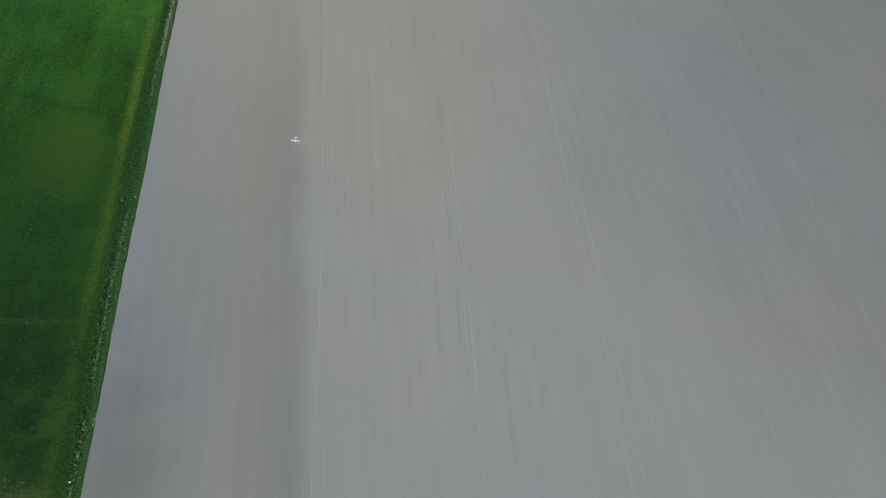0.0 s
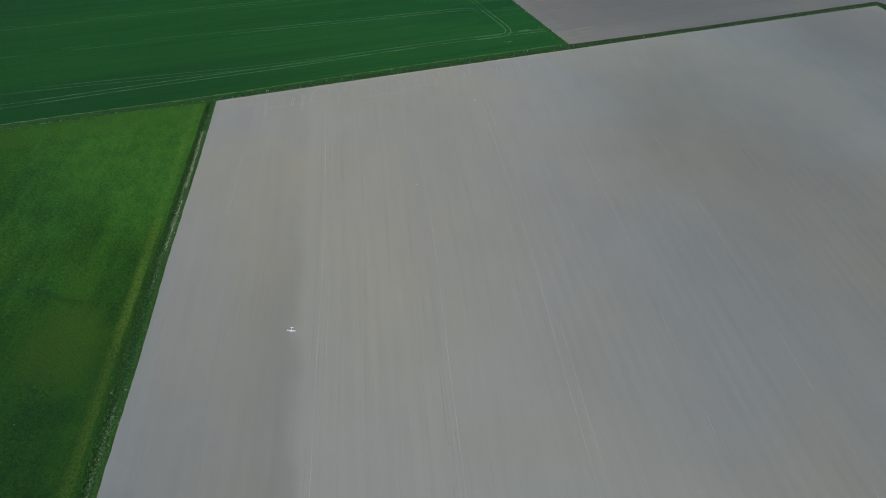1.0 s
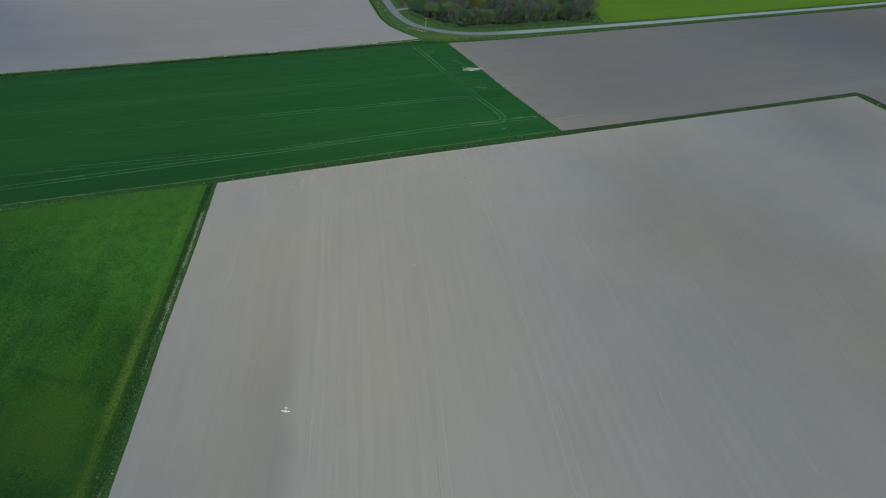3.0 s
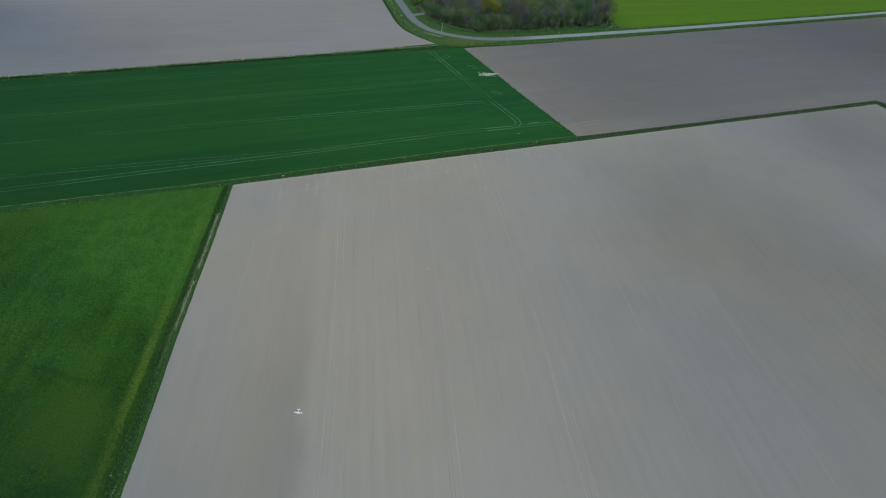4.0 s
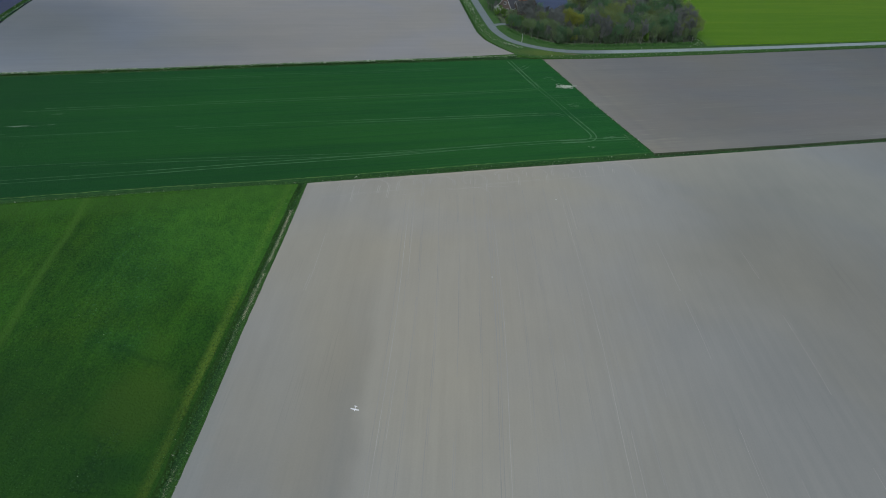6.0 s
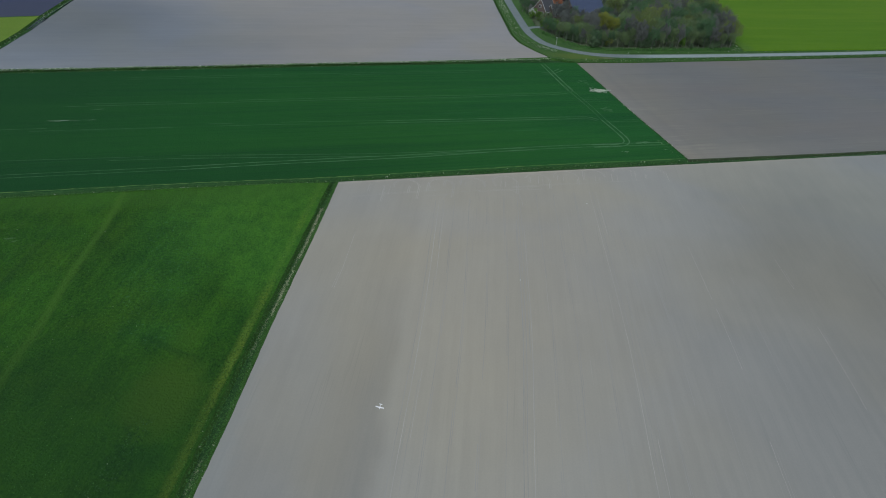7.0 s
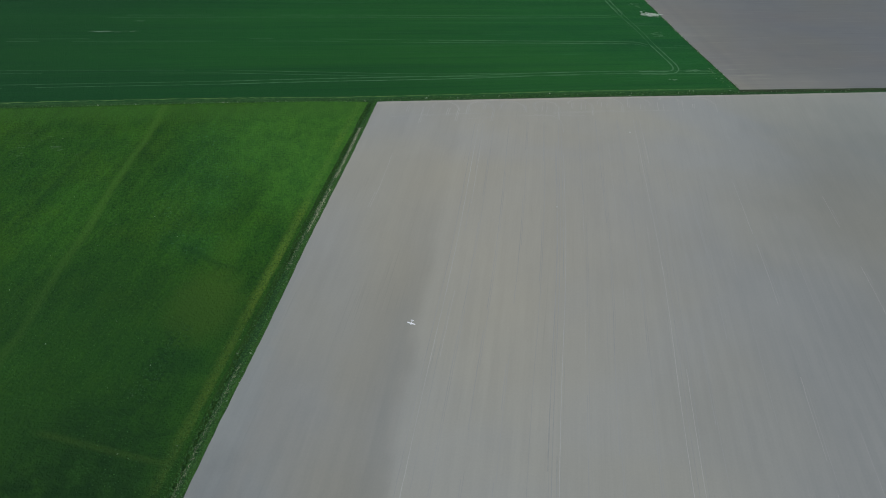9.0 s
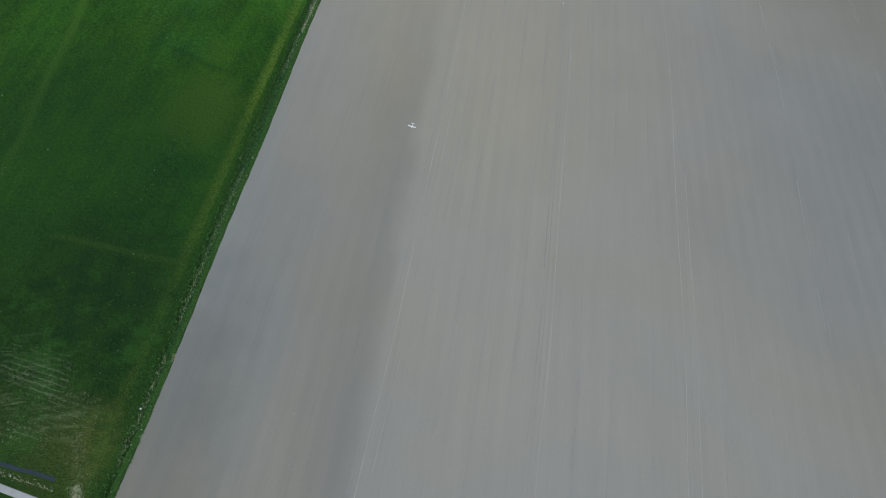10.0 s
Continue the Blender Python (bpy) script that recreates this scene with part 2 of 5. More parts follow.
# far east patch and cool tint paint in the lens's darker edge
M_SOIL_BROWN = soil("brown_seedbed", (0.181, 0.185, 0.178), (0.131, 0.137, 0.138), CROSS, 0.6,
                    patches=((330, 370, 20, 150, 1.0, 0.7, 0.85),), cool=((300, 330, 20, 140, 1.0, 0.8, 1.0),),
                    pale=((92, 262, -0.24, 0.97, 45.0, 0.5), (87, 262, -0.24, 0.97, 6.0, 0.3), (96, 262, -0.24, 0.97, 3.0, 0.12), (120, 233, 0.96, 0.27, 9.0, 0.4)),
                    fine=0.9, rows=(CROSS, 0.75))
M_SOIL_DARK = soil("dark_wet_clay", (0.066, 0.078, 0.125), (0.046, 0.056, 0.098), CROSS, 0.5, fine=0.4)


def meadow_marks(k, col, small):
    # pale yellow strip along the ditch, an old wheel way, a dry patch and dry stalks by the gate
    d = k.off_line(-35.2, 72.0, 0.088, 1.0)
    d = k.math("ADD", d, k.math("MULTIPLY", k.math("SUBTRACT", k.noise(0.25, 3), 0.5), 0.9))
    strip = k.math("MULTIPLY", k.span(d, -4.0, -2.3, 0.0, 1.0), k.span(d, -1.8, -1.1, 1.0, 0.0))
    strip = k.math("MULTIPLY", strip, k.span(k.noise(0.06, 3.0), 0.3, 0.6, 0.45, 1.0))
    col = k.mix(k.math("MULTIPLY", k.math("MULTIPLY", strip, k.span(small, 0.28, 0.60)), 0.95), col, (0.098, 0.174, 0.022))
    hue = k.span(k.noise(0.07, 4.0, None, 0.6), 0.42, 0.66)
    col = k.mix(k.math("MULTIPLY", hue, 0.35), col, (1.5, 1.05, 0.7), "MULTIPLY")
    # lush bluish stretch in the middle, bright short grass towards the far corner
    tips = k.span(k.noise(1.1, 4.0, None, 0.7), 0.55, 0.72)
    for x, y, r0, r1, sx, sy, amount in ((-56, 152, 3, 20, 1.1, 1.2, 0.85), (-58, 128, 3, 16, 0.9, 1.3, 0.7), (-52, 112, 2, 9, 1.2, 0.7, 0.7), (-90, 130, 5, 30, 0.9, 1.4, 0.2)):
        lush = k.math("MULTIPLY", k.near(x, y, r0, r1, sx, sy), amount)
        col = k.mix(lush, col, (0.98, 1.06, 1.4), "MULTIPLY")
        col = k.mix(k.math("MULTIPLY", k.math("MULTIPLY", lush, tips), 0.9), col, (0.056, 0.158, 0.075))
    fleck = k.math("MULTIPLY", k.span(k.noise(0.9, 4.0, k.warp(20, 1.0, 1.6), 0.75), 0.58, 0.74), k.span(k.noise(0.06, 3.0), 0.4, 0.6))
    col = k.mix(k.math("MULTIPLY", fleck, 0.55), col, (0.050, 0.135, 0.040))
    # mown lines that run along the ditch, bleached flecks on the far western part
    line = k.span(k.noise(0.35, 3.0, k.warp(LANE, 1.0, 0.03), 0.65), 0.38, 0.66)
    col = k.mix(k.math("MULTIPLY", line, 0.5), col, k.mix(1.0, col, (1.45, 1.25, 1.2), "MULTIPLY"))
    bleached = k.math("MULTIPLY", k.near(-101, 141, 3, 13, 1.0, 1.0), k.span(k.noise(0.8, 4.0, k.warp(CROSS, 1.0, 0.3), 0.7), 0.58, 0.70))
    col = k.mix(k.math("MULTIPLY", bleached, 0.7), col, (0.115, 0.185, 0.095))
    blot = k.span(k.noise(0.35, 4.0, k.warp(LANE, 1.0, 0.6), 0.7), 0.36, 0.64)
    for x, y, r0, r1, sx, sy, amount in ((-37, 166, 7, 34, 1.2, 1.3, 0.58), (-36, 140, 4, 16, 0.7, 1.5, 0.5)):
        col = k.mix(k.math("MULTIPLY", k.near(x, y, r0, r1, sx, sy), amount), col, k.mix(k.math("ADD", k.math("MULTIPLY", k.span(small, 0.34, 0.66), 0.5), k.math("MULTIPLY", blot, 0.5)), (0.022, 0.108, 0.014), (0.084, 0.232, 0.022)))
    # the mown headland beside the wheat
    rim = k.math("ADD", k.off_line(-69.3, 174.0, 0.965, 0.262), k.math("MULTIPLY", k.math("SUBTRACT", k.noise(0.2, 3.0, k.warp(CROSS, 1.0, 0.1)), 0.5), 7.0))
    rim = k.math("MULTIPLY", k.span(rim, 1.0, 3.5), k.span(rim, 7.0, 13.0, 1.0, 0.0))
    col = k.mix(k.math("MULTIPLY", rim, 0.45), col, (0.046, 0.132, 0.016))
    # an old wheel way, a straight dark seam, a dry yellowish patch
    bend = k.math("MULTIPLY", k.math("SUBTRACT", k.noise(0.05, 2), 0.5), 5.0)
    way = k.math("ABSOLUTE", k.math("ADD", k.off_line(-77.4, 130.0, -0.06, 1.0), k.math("MULTIPLY", bend, 0.45)))
    col = k.mix(k.math("MULTIPLY", k.span(way, 0.1, 1.5, 0.8, 0.0), k.span(small, 0.25, 0.6, 0.45, 1.0)), col, (0.056, 0.138, 0.016))
    seam = k.math("ABSOLUTE", k.math("ADD", k.off_line(-89.8, 135.0, 0.04, 1.0), k.math("MULTIPLY", bend, 0.3)))
    col = k.mix(k.math("MULTIPLY", k.span(seam, 0.1, 1.6, 0.36, 0.0), k.near(-90, 135, 10, 24)), col, (0.008, 0.040, 0.010))
    col = k.mix(k.math("MULTIPLY", k.near(-44.5, 94, 4, 11, 0.85, 1.25), 0.8), col, (0.058, 0.126, 0.012))
    col = k.mix(k.math("MULTIPLY", k.near(-45.5, 111, 1.5, 6, 0.7, 1.2), 0.45), col, (0.050, 0.130, 0.012))
    bow = k.math("ABSOLUTE", k.math("ADD", k.off_line(-47.6, 107.6, 15.4, -6.0), k.math("MULTIPLY", bend, 1.0)))
    col = k.mix(k.math("MULTIPLY", k.span(bow, 0.1, 1.6, 0.34, 0.0), k.near(-48.5, 107.8, 3, 10)), col, (0.006, 0.034, 0.010))
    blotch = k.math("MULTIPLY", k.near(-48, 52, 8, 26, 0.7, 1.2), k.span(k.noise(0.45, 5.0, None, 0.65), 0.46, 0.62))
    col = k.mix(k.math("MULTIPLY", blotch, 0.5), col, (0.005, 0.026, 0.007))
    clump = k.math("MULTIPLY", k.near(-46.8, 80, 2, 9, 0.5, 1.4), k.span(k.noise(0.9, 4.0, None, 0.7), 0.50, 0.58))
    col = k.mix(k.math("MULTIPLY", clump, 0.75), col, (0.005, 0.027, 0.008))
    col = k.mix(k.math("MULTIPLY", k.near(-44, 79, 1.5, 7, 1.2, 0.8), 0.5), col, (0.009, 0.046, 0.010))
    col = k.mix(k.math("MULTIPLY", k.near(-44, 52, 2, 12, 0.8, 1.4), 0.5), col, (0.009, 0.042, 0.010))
    # darker grass on the near side, with lens vignetting painted into it
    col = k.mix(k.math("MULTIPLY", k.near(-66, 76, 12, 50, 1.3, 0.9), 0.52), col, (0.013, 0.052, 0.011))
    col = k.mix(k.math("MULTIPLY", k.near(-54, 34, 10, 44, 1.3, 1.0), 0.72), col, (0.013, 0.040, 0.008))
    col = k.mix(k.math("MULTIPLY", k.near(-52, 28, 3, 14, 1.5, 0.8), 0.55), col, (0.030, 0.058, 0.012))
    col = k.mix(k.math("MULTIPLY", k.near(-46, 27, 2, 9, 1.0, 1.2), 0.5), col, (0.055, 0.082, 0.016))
    dry = k.math("MULTIPLY", k.near(-54, 31, 3, 13, 1.4, 0.7), k.span(small, 0.5, 0.7))
    col = k.mix(k.math("MULTIPLY", dry, 0.5), col, (0.11, 0.13, 0.05))
    # raked streaks of dry grass, thin yellow grass by the ditch, damp dark blots
    streak = k.span(k.noise(0.9, 4.0, k.warp(76, 1.0, 0.10), 0.72), 0.50, 0.66)
    streak = k.math("MULTIPLY", streak, k.span(k.noise(0.35, 3.0), 0.36, 0.58))
    for x, y, r0, r1, sx, sy, amount in ((-50, 31.5, 1.5, 8, 1.2, 0.8, 0.75), (-55, 41, 1, 8, 1.2, 0.6, 0.5), (-57, 36, 2, 9, 1.0, 0.8, 0.6)):
        col = k.mix(k.math("MULTIPLY", k.math("MULTIPLY", k.near(x, y, r0, r1, sx, sy), streak), amount), col, (0.125, 0.175, 0.075))
    thin = k.math("MULTIPLY", k.near(-42.4, 28.0, 1, 6, 0.8, 1.5), k.span(k.noise(0.6, 4.0, None, 0.65), 0.36, 0.62))
    col = k.mix(k.math("MULTIPLY", thin, 0.75), col, (0.088, 0.118, 0.024))
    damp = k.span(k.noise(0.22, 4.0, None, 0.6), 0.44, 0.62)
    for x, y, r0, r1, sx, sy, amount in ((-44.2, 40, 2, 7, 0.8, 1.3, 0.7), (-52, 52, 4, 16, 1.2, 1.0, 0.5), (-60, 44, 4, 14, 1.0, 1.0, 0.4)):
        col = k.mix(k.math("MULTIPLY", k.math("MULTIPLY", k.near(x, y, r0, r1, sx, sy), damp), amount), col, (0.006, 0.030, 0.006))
    bright = k.span(k.noise(0.16, 4.0, None, 0.65), 0.50, 0.66)
    col = k.mix(k.math("MULTIPLY", k.math("MULTIPLY", k.near(-50, 40, 10, 26), bright), 0.5), col, (0.034, 0.108, 0.016))
    # broad slight darkening that stands for the lens's vignetting
    col = k.mix(k.math("MULTIPLY", k.near(-47, 84, 12, 40, 1.0, 1.0), 0.7), col, (0.88, 0.90, 0.88), "MULTIPLY")
    end = k.math("ABSOLUTE", k.math("ADD", k.off_line(-50.4, 60.6, 1.0, -0.14), k.math("MULTIPLY", bend, 0.15)))
    col = k.mix(k.math("MULTIPLY", k.span(end, 0.1, 1.0, 0.26, 0.0), k.near(-50, 60.5, 8, 14)), col, (0.058, 0.105, 0.016))
    return col


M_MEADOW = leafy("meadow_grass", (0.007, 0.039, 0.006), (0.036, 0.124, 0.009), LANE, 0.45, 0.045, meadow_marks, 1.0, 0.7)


def crop_marks(k, col, small):
    rows = k.span(k.noise(0.8, 2.0, k.warp(CROSS, 1.0, 0.01)), 0.35, 0.7)
    col = k.mix(k.math("MULTIPLY", rows, 0.3), col, (0.020, 0.098, 0.016))
    fresh = k.span(k.noise(0.012, 2.0, k.warp(CROSS, 1.0, 0.35)), 0.4, 0.66)
    col = k.mix(k.math("MULTIPLY", fresh, 0.45), col, (0.018, 0.088, 0.012))
    streak = k.span(k.noise(0.22, 3.0, k.warp(CROSS, 1.0, 0.015), 0.6), 0.5, 0.70)
    col = k.mix(k.math("MULTIPLY", streak, 0.4), col, (0.005, 0.044, 0.014))
    comb = k.span(k.noise(1.7, 2.0, k.warp(CROSS, 1.0, 0.006), 0.6), 0.5, 0.68)
    col = k.mix(k.math("MULTIPLY", comb, 0.3), col, (0.004, 0.040, 0.012))
    pale = k.math("MULTIPLY", k.span(k.noise(1.1, 2.0, k.warp(CROSS, 1.0, 0.005), 0.6), 0.60, 0.70), k.span(k.noise(0.03, 2.0), 0.42, 0.6))
    col = k.mix(k.math("MULTIPLY", pale, 0.4), col, (0.030, 0.120, 0.036))
    # darker crop on the western end, with lens vignetting painted in
    west = k.span(k.off_line(-90, 200, 0.02, 1.0), -60.0, 40.0, 1.0, 0.0)
    col = k.mix(k.math("MULTIPLY", west, 0.5), col, (0.008, 0.042, 0.012))
    col = k.mix(k.span(k.off_line(-40, 220, 0.02, 1.0), 0.0, 90.0), col, k.mix(1.0, col, (1.22, 1.17, 1.22), "MULTIPLY"))
    south = k.math("MULTIPLY", k.span(k.off_line(-69.3, 175.0, 0.96, 0.272), -24.0, -14.0), k.span(k.off_line(20, 200, 0.02, 1.0), -70.0, 10.0, 1.0, 0.2))
    return k.mix(k.math("MULTIPLY", south, 0.42), col, (0.005, 0.040, 0.013))


M_CROP = leafy("young_wheat", (0.006, 0.056, 0.013), (0.014, 0.092, 0.015), CROSS, 0.12, 0.03, crop_marks, 0.5, 0.4)


def rape_marks(k, col, small):
    # drill rows and yellower streaks, a damp greener rim beside the wood
    row = k.span(k.noise(0.30, 3.0, k.warp(CROSS, 1.0, 0.02), 0.65), 0.36, 0.66)
    col = k.mix(k.math("MULTIPLY", row, 0.55), col, (0.062, 0.160, 0.006))
    gold = k.span(k.noise(0.7, 2.0, k.warp(CROSS, 1.0, 0.012), 0.5), 0.55, 0.72)
    col = k.mix(k.math("MULTIPLY", gold, 0.28), col, (0.160, 0.225, 0.018))
    return k.mix(k.math("MULTIPLY", k.near(168, 366, 3, 14, 0.7, 1.6), 0.5), col, (0.060, 0.130, 0.030))


M_LIME = leafy("rape_coming_into_flower", (0.066, 0.158, 0.006), (0.108, 0.205, 0.010), CROSS, 0.06, 0.05, rape_marks, 0.6, 0.4)
M_LIME_WEST = leafy("yellow_green_grass", (0.100, 0.180, 0.022), (0.150, 0.232, 0.034), CROSS, 0.2, 0.03, None, 0.6, 0.4)


def verge_marks(k, col, small):
    col = k.mix(k.math("MULTIPLY", k.near(74, 328, 2, 14, 1.6, 0.6), 0.6), col, (0.105, 0.150, 0.030))
    return k.mix(k.math("MULTIPLY", k.near(88, 330, 0.5, 4, 1.6, 0.5), 0.6), col, (0.16, 0.15, 0.10))


M_VERGE = leafy("verge_grass", (0.032, 0.086, 0.025), (0.064, 0.132, 0.034), 0.0, 1.0, 0.12, verge_marks)
M_BANK = leafy("ditch_bank_grass", (0.018, 0.062, 0.012), (0.050, 0.118, 0.022), 0.0, 1.0, 0.3)
M_BED = leafy("dark_ditch_bed", (0.016, 0.056, 0.016), (0.036, 0.096, 0.028), 0.0, 1.0, 0.3)
M_SIDE = leafy("weedy_brown_bank", (0.024, 0.040, 0.019), (0.050, 0.072, 0.034), 0.0, 1.0, 0.3)
M_FLOOR = leafy("leaf_litter", (0.055, 0.082, 0.046), (0.100, 0.130, 0.070), 0.0, 1.0, 0.15)


def road_surface():
    """Grey asphalt round the bend, a paler stretch along the wood; worn wheel lines and patches."""
    k = Mat("worn_pale_road", 0.9, 0.2)
    east = k.span(k.math("ADD", k.off_line(96, 340, 0.24, -0.97), k.math("MULTIPLY", k.noise(0.2, 3.0), -12.0)), -4.0, -26.0)
    col = k.mix(east, (0.176, 0.216, 0.222), (0.280, 0.338, 0.342))
    col = k.mix(k.span(k.noise(0.35, 4.0, None, 0.65), 0.35, 0.7), k.mix(1.0, col, (0.86, 0.87, 0.88), "MULTIPLY"), col)
    grit = k.noise(2.5, 4.0, None, 0.7)
    k.bump(grit, 0.2, 0.02)
    return k.done(k.mix(k.math("MULTIPLY", grit, 0.4), col, k.mix(1.0, col, (0.8, 0.8, 0.8), "MULTIPLY")))


M_ROAD = road_surface()
M_TRACK = plain("pale_concrete_slabs", (0.36, 0.375, 0.38), 0.85, 0.15, 1.2)


def rut_clay(name, weak, strong):
    """Pressed clay whose trace fades out and comes back along its way."""
    k = Mat(name, 0.95, 0.1)
    f = k.math("MULTIPLY", k.span(k.noise(0.09, 3.0, k.warp(LANE, 1.0, 0.5), 0.6), 0.36, 0.68), k.span(k.noise(1.2, 3.0), 0.3, 0.6, 0.4, 1.0))
    k.bump(k.noise(3.0, 4.0), 0.25, 0.04)
    return k.done(k.mix(f, weak, strong))


M_RUT = rut_clay("pressed_dry_clay", (0.322, 0.318, 0.290), (0.392, 0.384, 0.346))
M_TURN = rut_clay("scuffed_dry_clay", (0.325, 0.321, 0.292), (0.396, 0.388, 0.348))
M_RUT_DARK = rut_clay("damp_wheel_rut", (0.296, 0.296, 0.276), (0.240, 0.242, 0.230))
M_CROPRUT = plain("thin_crop_in_wheelings", (0.062, 0.152, 0.064), 0.9, 0.3, 0.3)
M_RIM = plain("yellowish_rim_grass", (0.078, 0.155, 0.038), 0.9, 0.4, 0.5)
M_THIN = plain("thin_drowned_crop", (0.17, 0.25, 0.17), 0.9, 0.35, 0.8)
M_BARE = plain("bare_drowned_spot", (0.40, 0.47, 0.37), 0.95, 0.35, 0.9)
M_TUFT = plain("green_tussock", (0.052, 0.145, 0.030), 0.8, 0.6, 2.0, 0.2, 0.0, "island")
M_TUFT_LIGHT = plain("fresh_tussock", (0.058, 0.150, 0.034), 0.8, 0.4, 2.0, 0.2, 0.0, "island")
M_TUFT_DARK = plain("dark_wet_tussock", (0.030, 0.088, 0.027), 0.8, 0.5, 2.0, 0.2, 0.0, "island")
M_REED = plain("dry_reed", (0.26, 0.31, 0.21), 0.85, 0.4, 2.0, 0.2, 0.0, "island")
M_FLOWER = plain("white_umbels", (0.41, 0.49, 0.36), 0.85, 0.3, 2.0, 0.2, 0.0, "island")
M_STRAW = plain("bleached_stalks", (0.38, 0.40, 0.26), 0.85, 0.4, 2.0, 0.2, 0.0, "island")
M_WATER = Mat("still_ditch_water", 0.06, 0.5).done((0.030, 0.044, 0.052))


# ---------------------------------------------------------------- geometry helpers
def link_mesh(name, bm, mats, parent=None):
    me = bpy.data.meshes.new(name)
    bm.normal_update()
    bm.to_mesh(me)
    bm.free()
    for m in mats if isinstance(mats, (list, tuple)) else [mats]:
        me.materials.append(m)
    ob = new(name, me)
    ob.parent = parent
    return ob


def part(name, bm, mats, parent, label=""):
    return tagged(link_mesh(name, bm, mats, parent), label)


def empty(name, m=None):
    ob = new(name)
    if m is not None:
        ob.matrix_basis = m
    return ob


def offset_ring(poly, widths):
    """The polygon (counter-clockwise) with each edge pushed outwards by its width."""
    n, out = len(poly), []
    for i in range(n):
        p, a, b = Vector(poly[i]), Vector(poly[i - 1]), Vector(poly[(i + 1) % n])
        d1, d2 = (p - a).normalized(), (b - p).normalized()
        n1, n2 = Vector((d1.y, -d1.x)), Vector((d2.y, -d2.x))
        w1, w2 = widths[i - 1], widths[i]
        det = n1.x * n2.y - n1.y * n2.x
        if abs(det) < 0.05:
            out.append(p + n1 * (w1 + w2) / 2)
        else:
            out.append(p + Vector(((w1 * n2.y - w2 * n1.y) / det, (w2 * n1.x - w1 * n2.x) / det)))
    return out


def wobble(poly, step, amount, seed):
    """Cut edges into steps and shift the new points a little, as a field's edge wavers."""
    rng, out = random.Random(seed), []
    for i, a in enumerate(poly):
        a, b = Vector(a), Vector(poly[(i + 1) % len(poly)])
        d = b - a
        k = max(1, min(120, int(d.length / step)))
        side = Vector((d.y, -d.x)).normalized()
        for j in range(k):
            s = rng.uniform(-amount, amount) if j else 0.0
            out.append(tuple(a + d * j / k + side * s))
    return out


def field(name, poly, mat, label, top=0.0, foot=-1.0, widths=0.9, bank=M_BANK, step=0.0, amount=0.12):
    """A field as a low plateau, whose sides slope down into the ditches round it."""
    w = [widths] * len(poly) if isinstance(widths, (int, float)) else list(widths)
    if step:
        fine, fw = [], []
        for i in range(len(poly)):
            pts = wobble([poly[i], poly[(i + 1) % len(poly)]], step, amount, i + len(name))
            half = pts[:len(pts) - max(1, min(120, int((Vector(poly[i]) - Vector(poly[(i + 1) % len(poly)])).length / step)))]
            fine += half
            fw += [w[i]] * len(half)
        poly, w = fine, fw
    ring = offset_ring(poly, w)
    root = tagged(empty(name), label, "field", "", "structure")
    bm = bmesh.new()
    face = bm.faces.new([bm.verts.new((x, y, top)) for x, y in poly])
    bmesh.ops.triangulate(bm, faces=[face])
    part("surface", bm, mat, root)
    bm = bmesh.new()
    up = [bm.verts.new((x, y, top)) for x, y in poly]
    low = [bm.verts.new((x, y, foot)) for x, y in ring]
    for i in range(len(poly)):
        j = (i + 1) % len(poly)
        bm.faces.new((up[j], up[i], low[i], low[j]))
    part("bank", bm, bank, root)
    return root


def smooth_line(pts, step=4.0):
    """Points along a Catmull-Rom curve through pts."""
    p = [Vector(q) for q in pts]
    p = [p[0] * 2 - p[1]] + p + [p[-1] * 2 - p[-2]]
    out = []
    for i in range(1, len(p) - 2):
        k = max(1, int((p[i + 1] - p[i]).length / step))
        for j in range(k):
            t = j / k
            a, b, c, d = p[i - 1:i + 3]
            out.append(0.5 * (2 * b + (c - a) * t + (2 * a - 5 * b + 4 * c - d) * t * t + (3 * b - a - 3 * c + d) * t ** 3))
    return out + [p[-2]]


def ribbon(bm, line, width, z0, z1, rng=None, rough=0.0):
    """A strip with thickness along a line; z1 is its top."""
    rows = []
    for i, p in enumerate(line):
        d = (line[min(i + 1, len(line) - 1)] - line[max(i - 1, 0)]).normalized()
        n = Vector((d.y, -d.x))
        w = width * (1 + (rng.uniform(-rough, rough) if rng else 0)) / 2
        rows.append([bm.verts.new((*(p + n * s * k), z)) for s, k, z in ((-1, w + 0.1, z0), (-1, w, z1), (1, w, z1), (1, w + 0.1, z0))])
    for a, b in zip(rows, rows[1:]):
        for i in range(3):
            bm.faces.new((a[i], a[i + 1], b[i + 1], b[i]))


# ---------------------------------------------------------------- ground and fields
bm = bmesh.new()
bmesh.ops.create_grid(bm, x_segments=40, y_segments=40, size=6000)
ground = tagged(link_mesh("ground", bm, M_BED), "low dark green ground under the ditches", "ground", "", "structure")
ground.location.z = -0.85

SOIL_EDGE = [(-40.5, -20), (-37.2, 21), (-35.6, 36), (-33.2, 66.5), (-31.3, 86.2), (-28.8, 118), (-25.0, 157.7), (-22.8, 184.4)]
field("bare_field", [(-62, -300), (330, -300), (320, -190), (251.6, 260.4), (153.5, 233.6), (94, 217.0), (34.9, 200.8)] + SOIL_EDGE[::-1],
      M_SOIL, "harrowed grey clay field with faint lanes", step=1.5, amount=0.07)
MEADOW_EDGE = [(-42.5, -20), (-40.6, 10), (-38.6, 27), (-36.2, 67), (-34.2, 91.8), (-31.6, 120), (-28.0, 157), (-25.4, 183.6)]
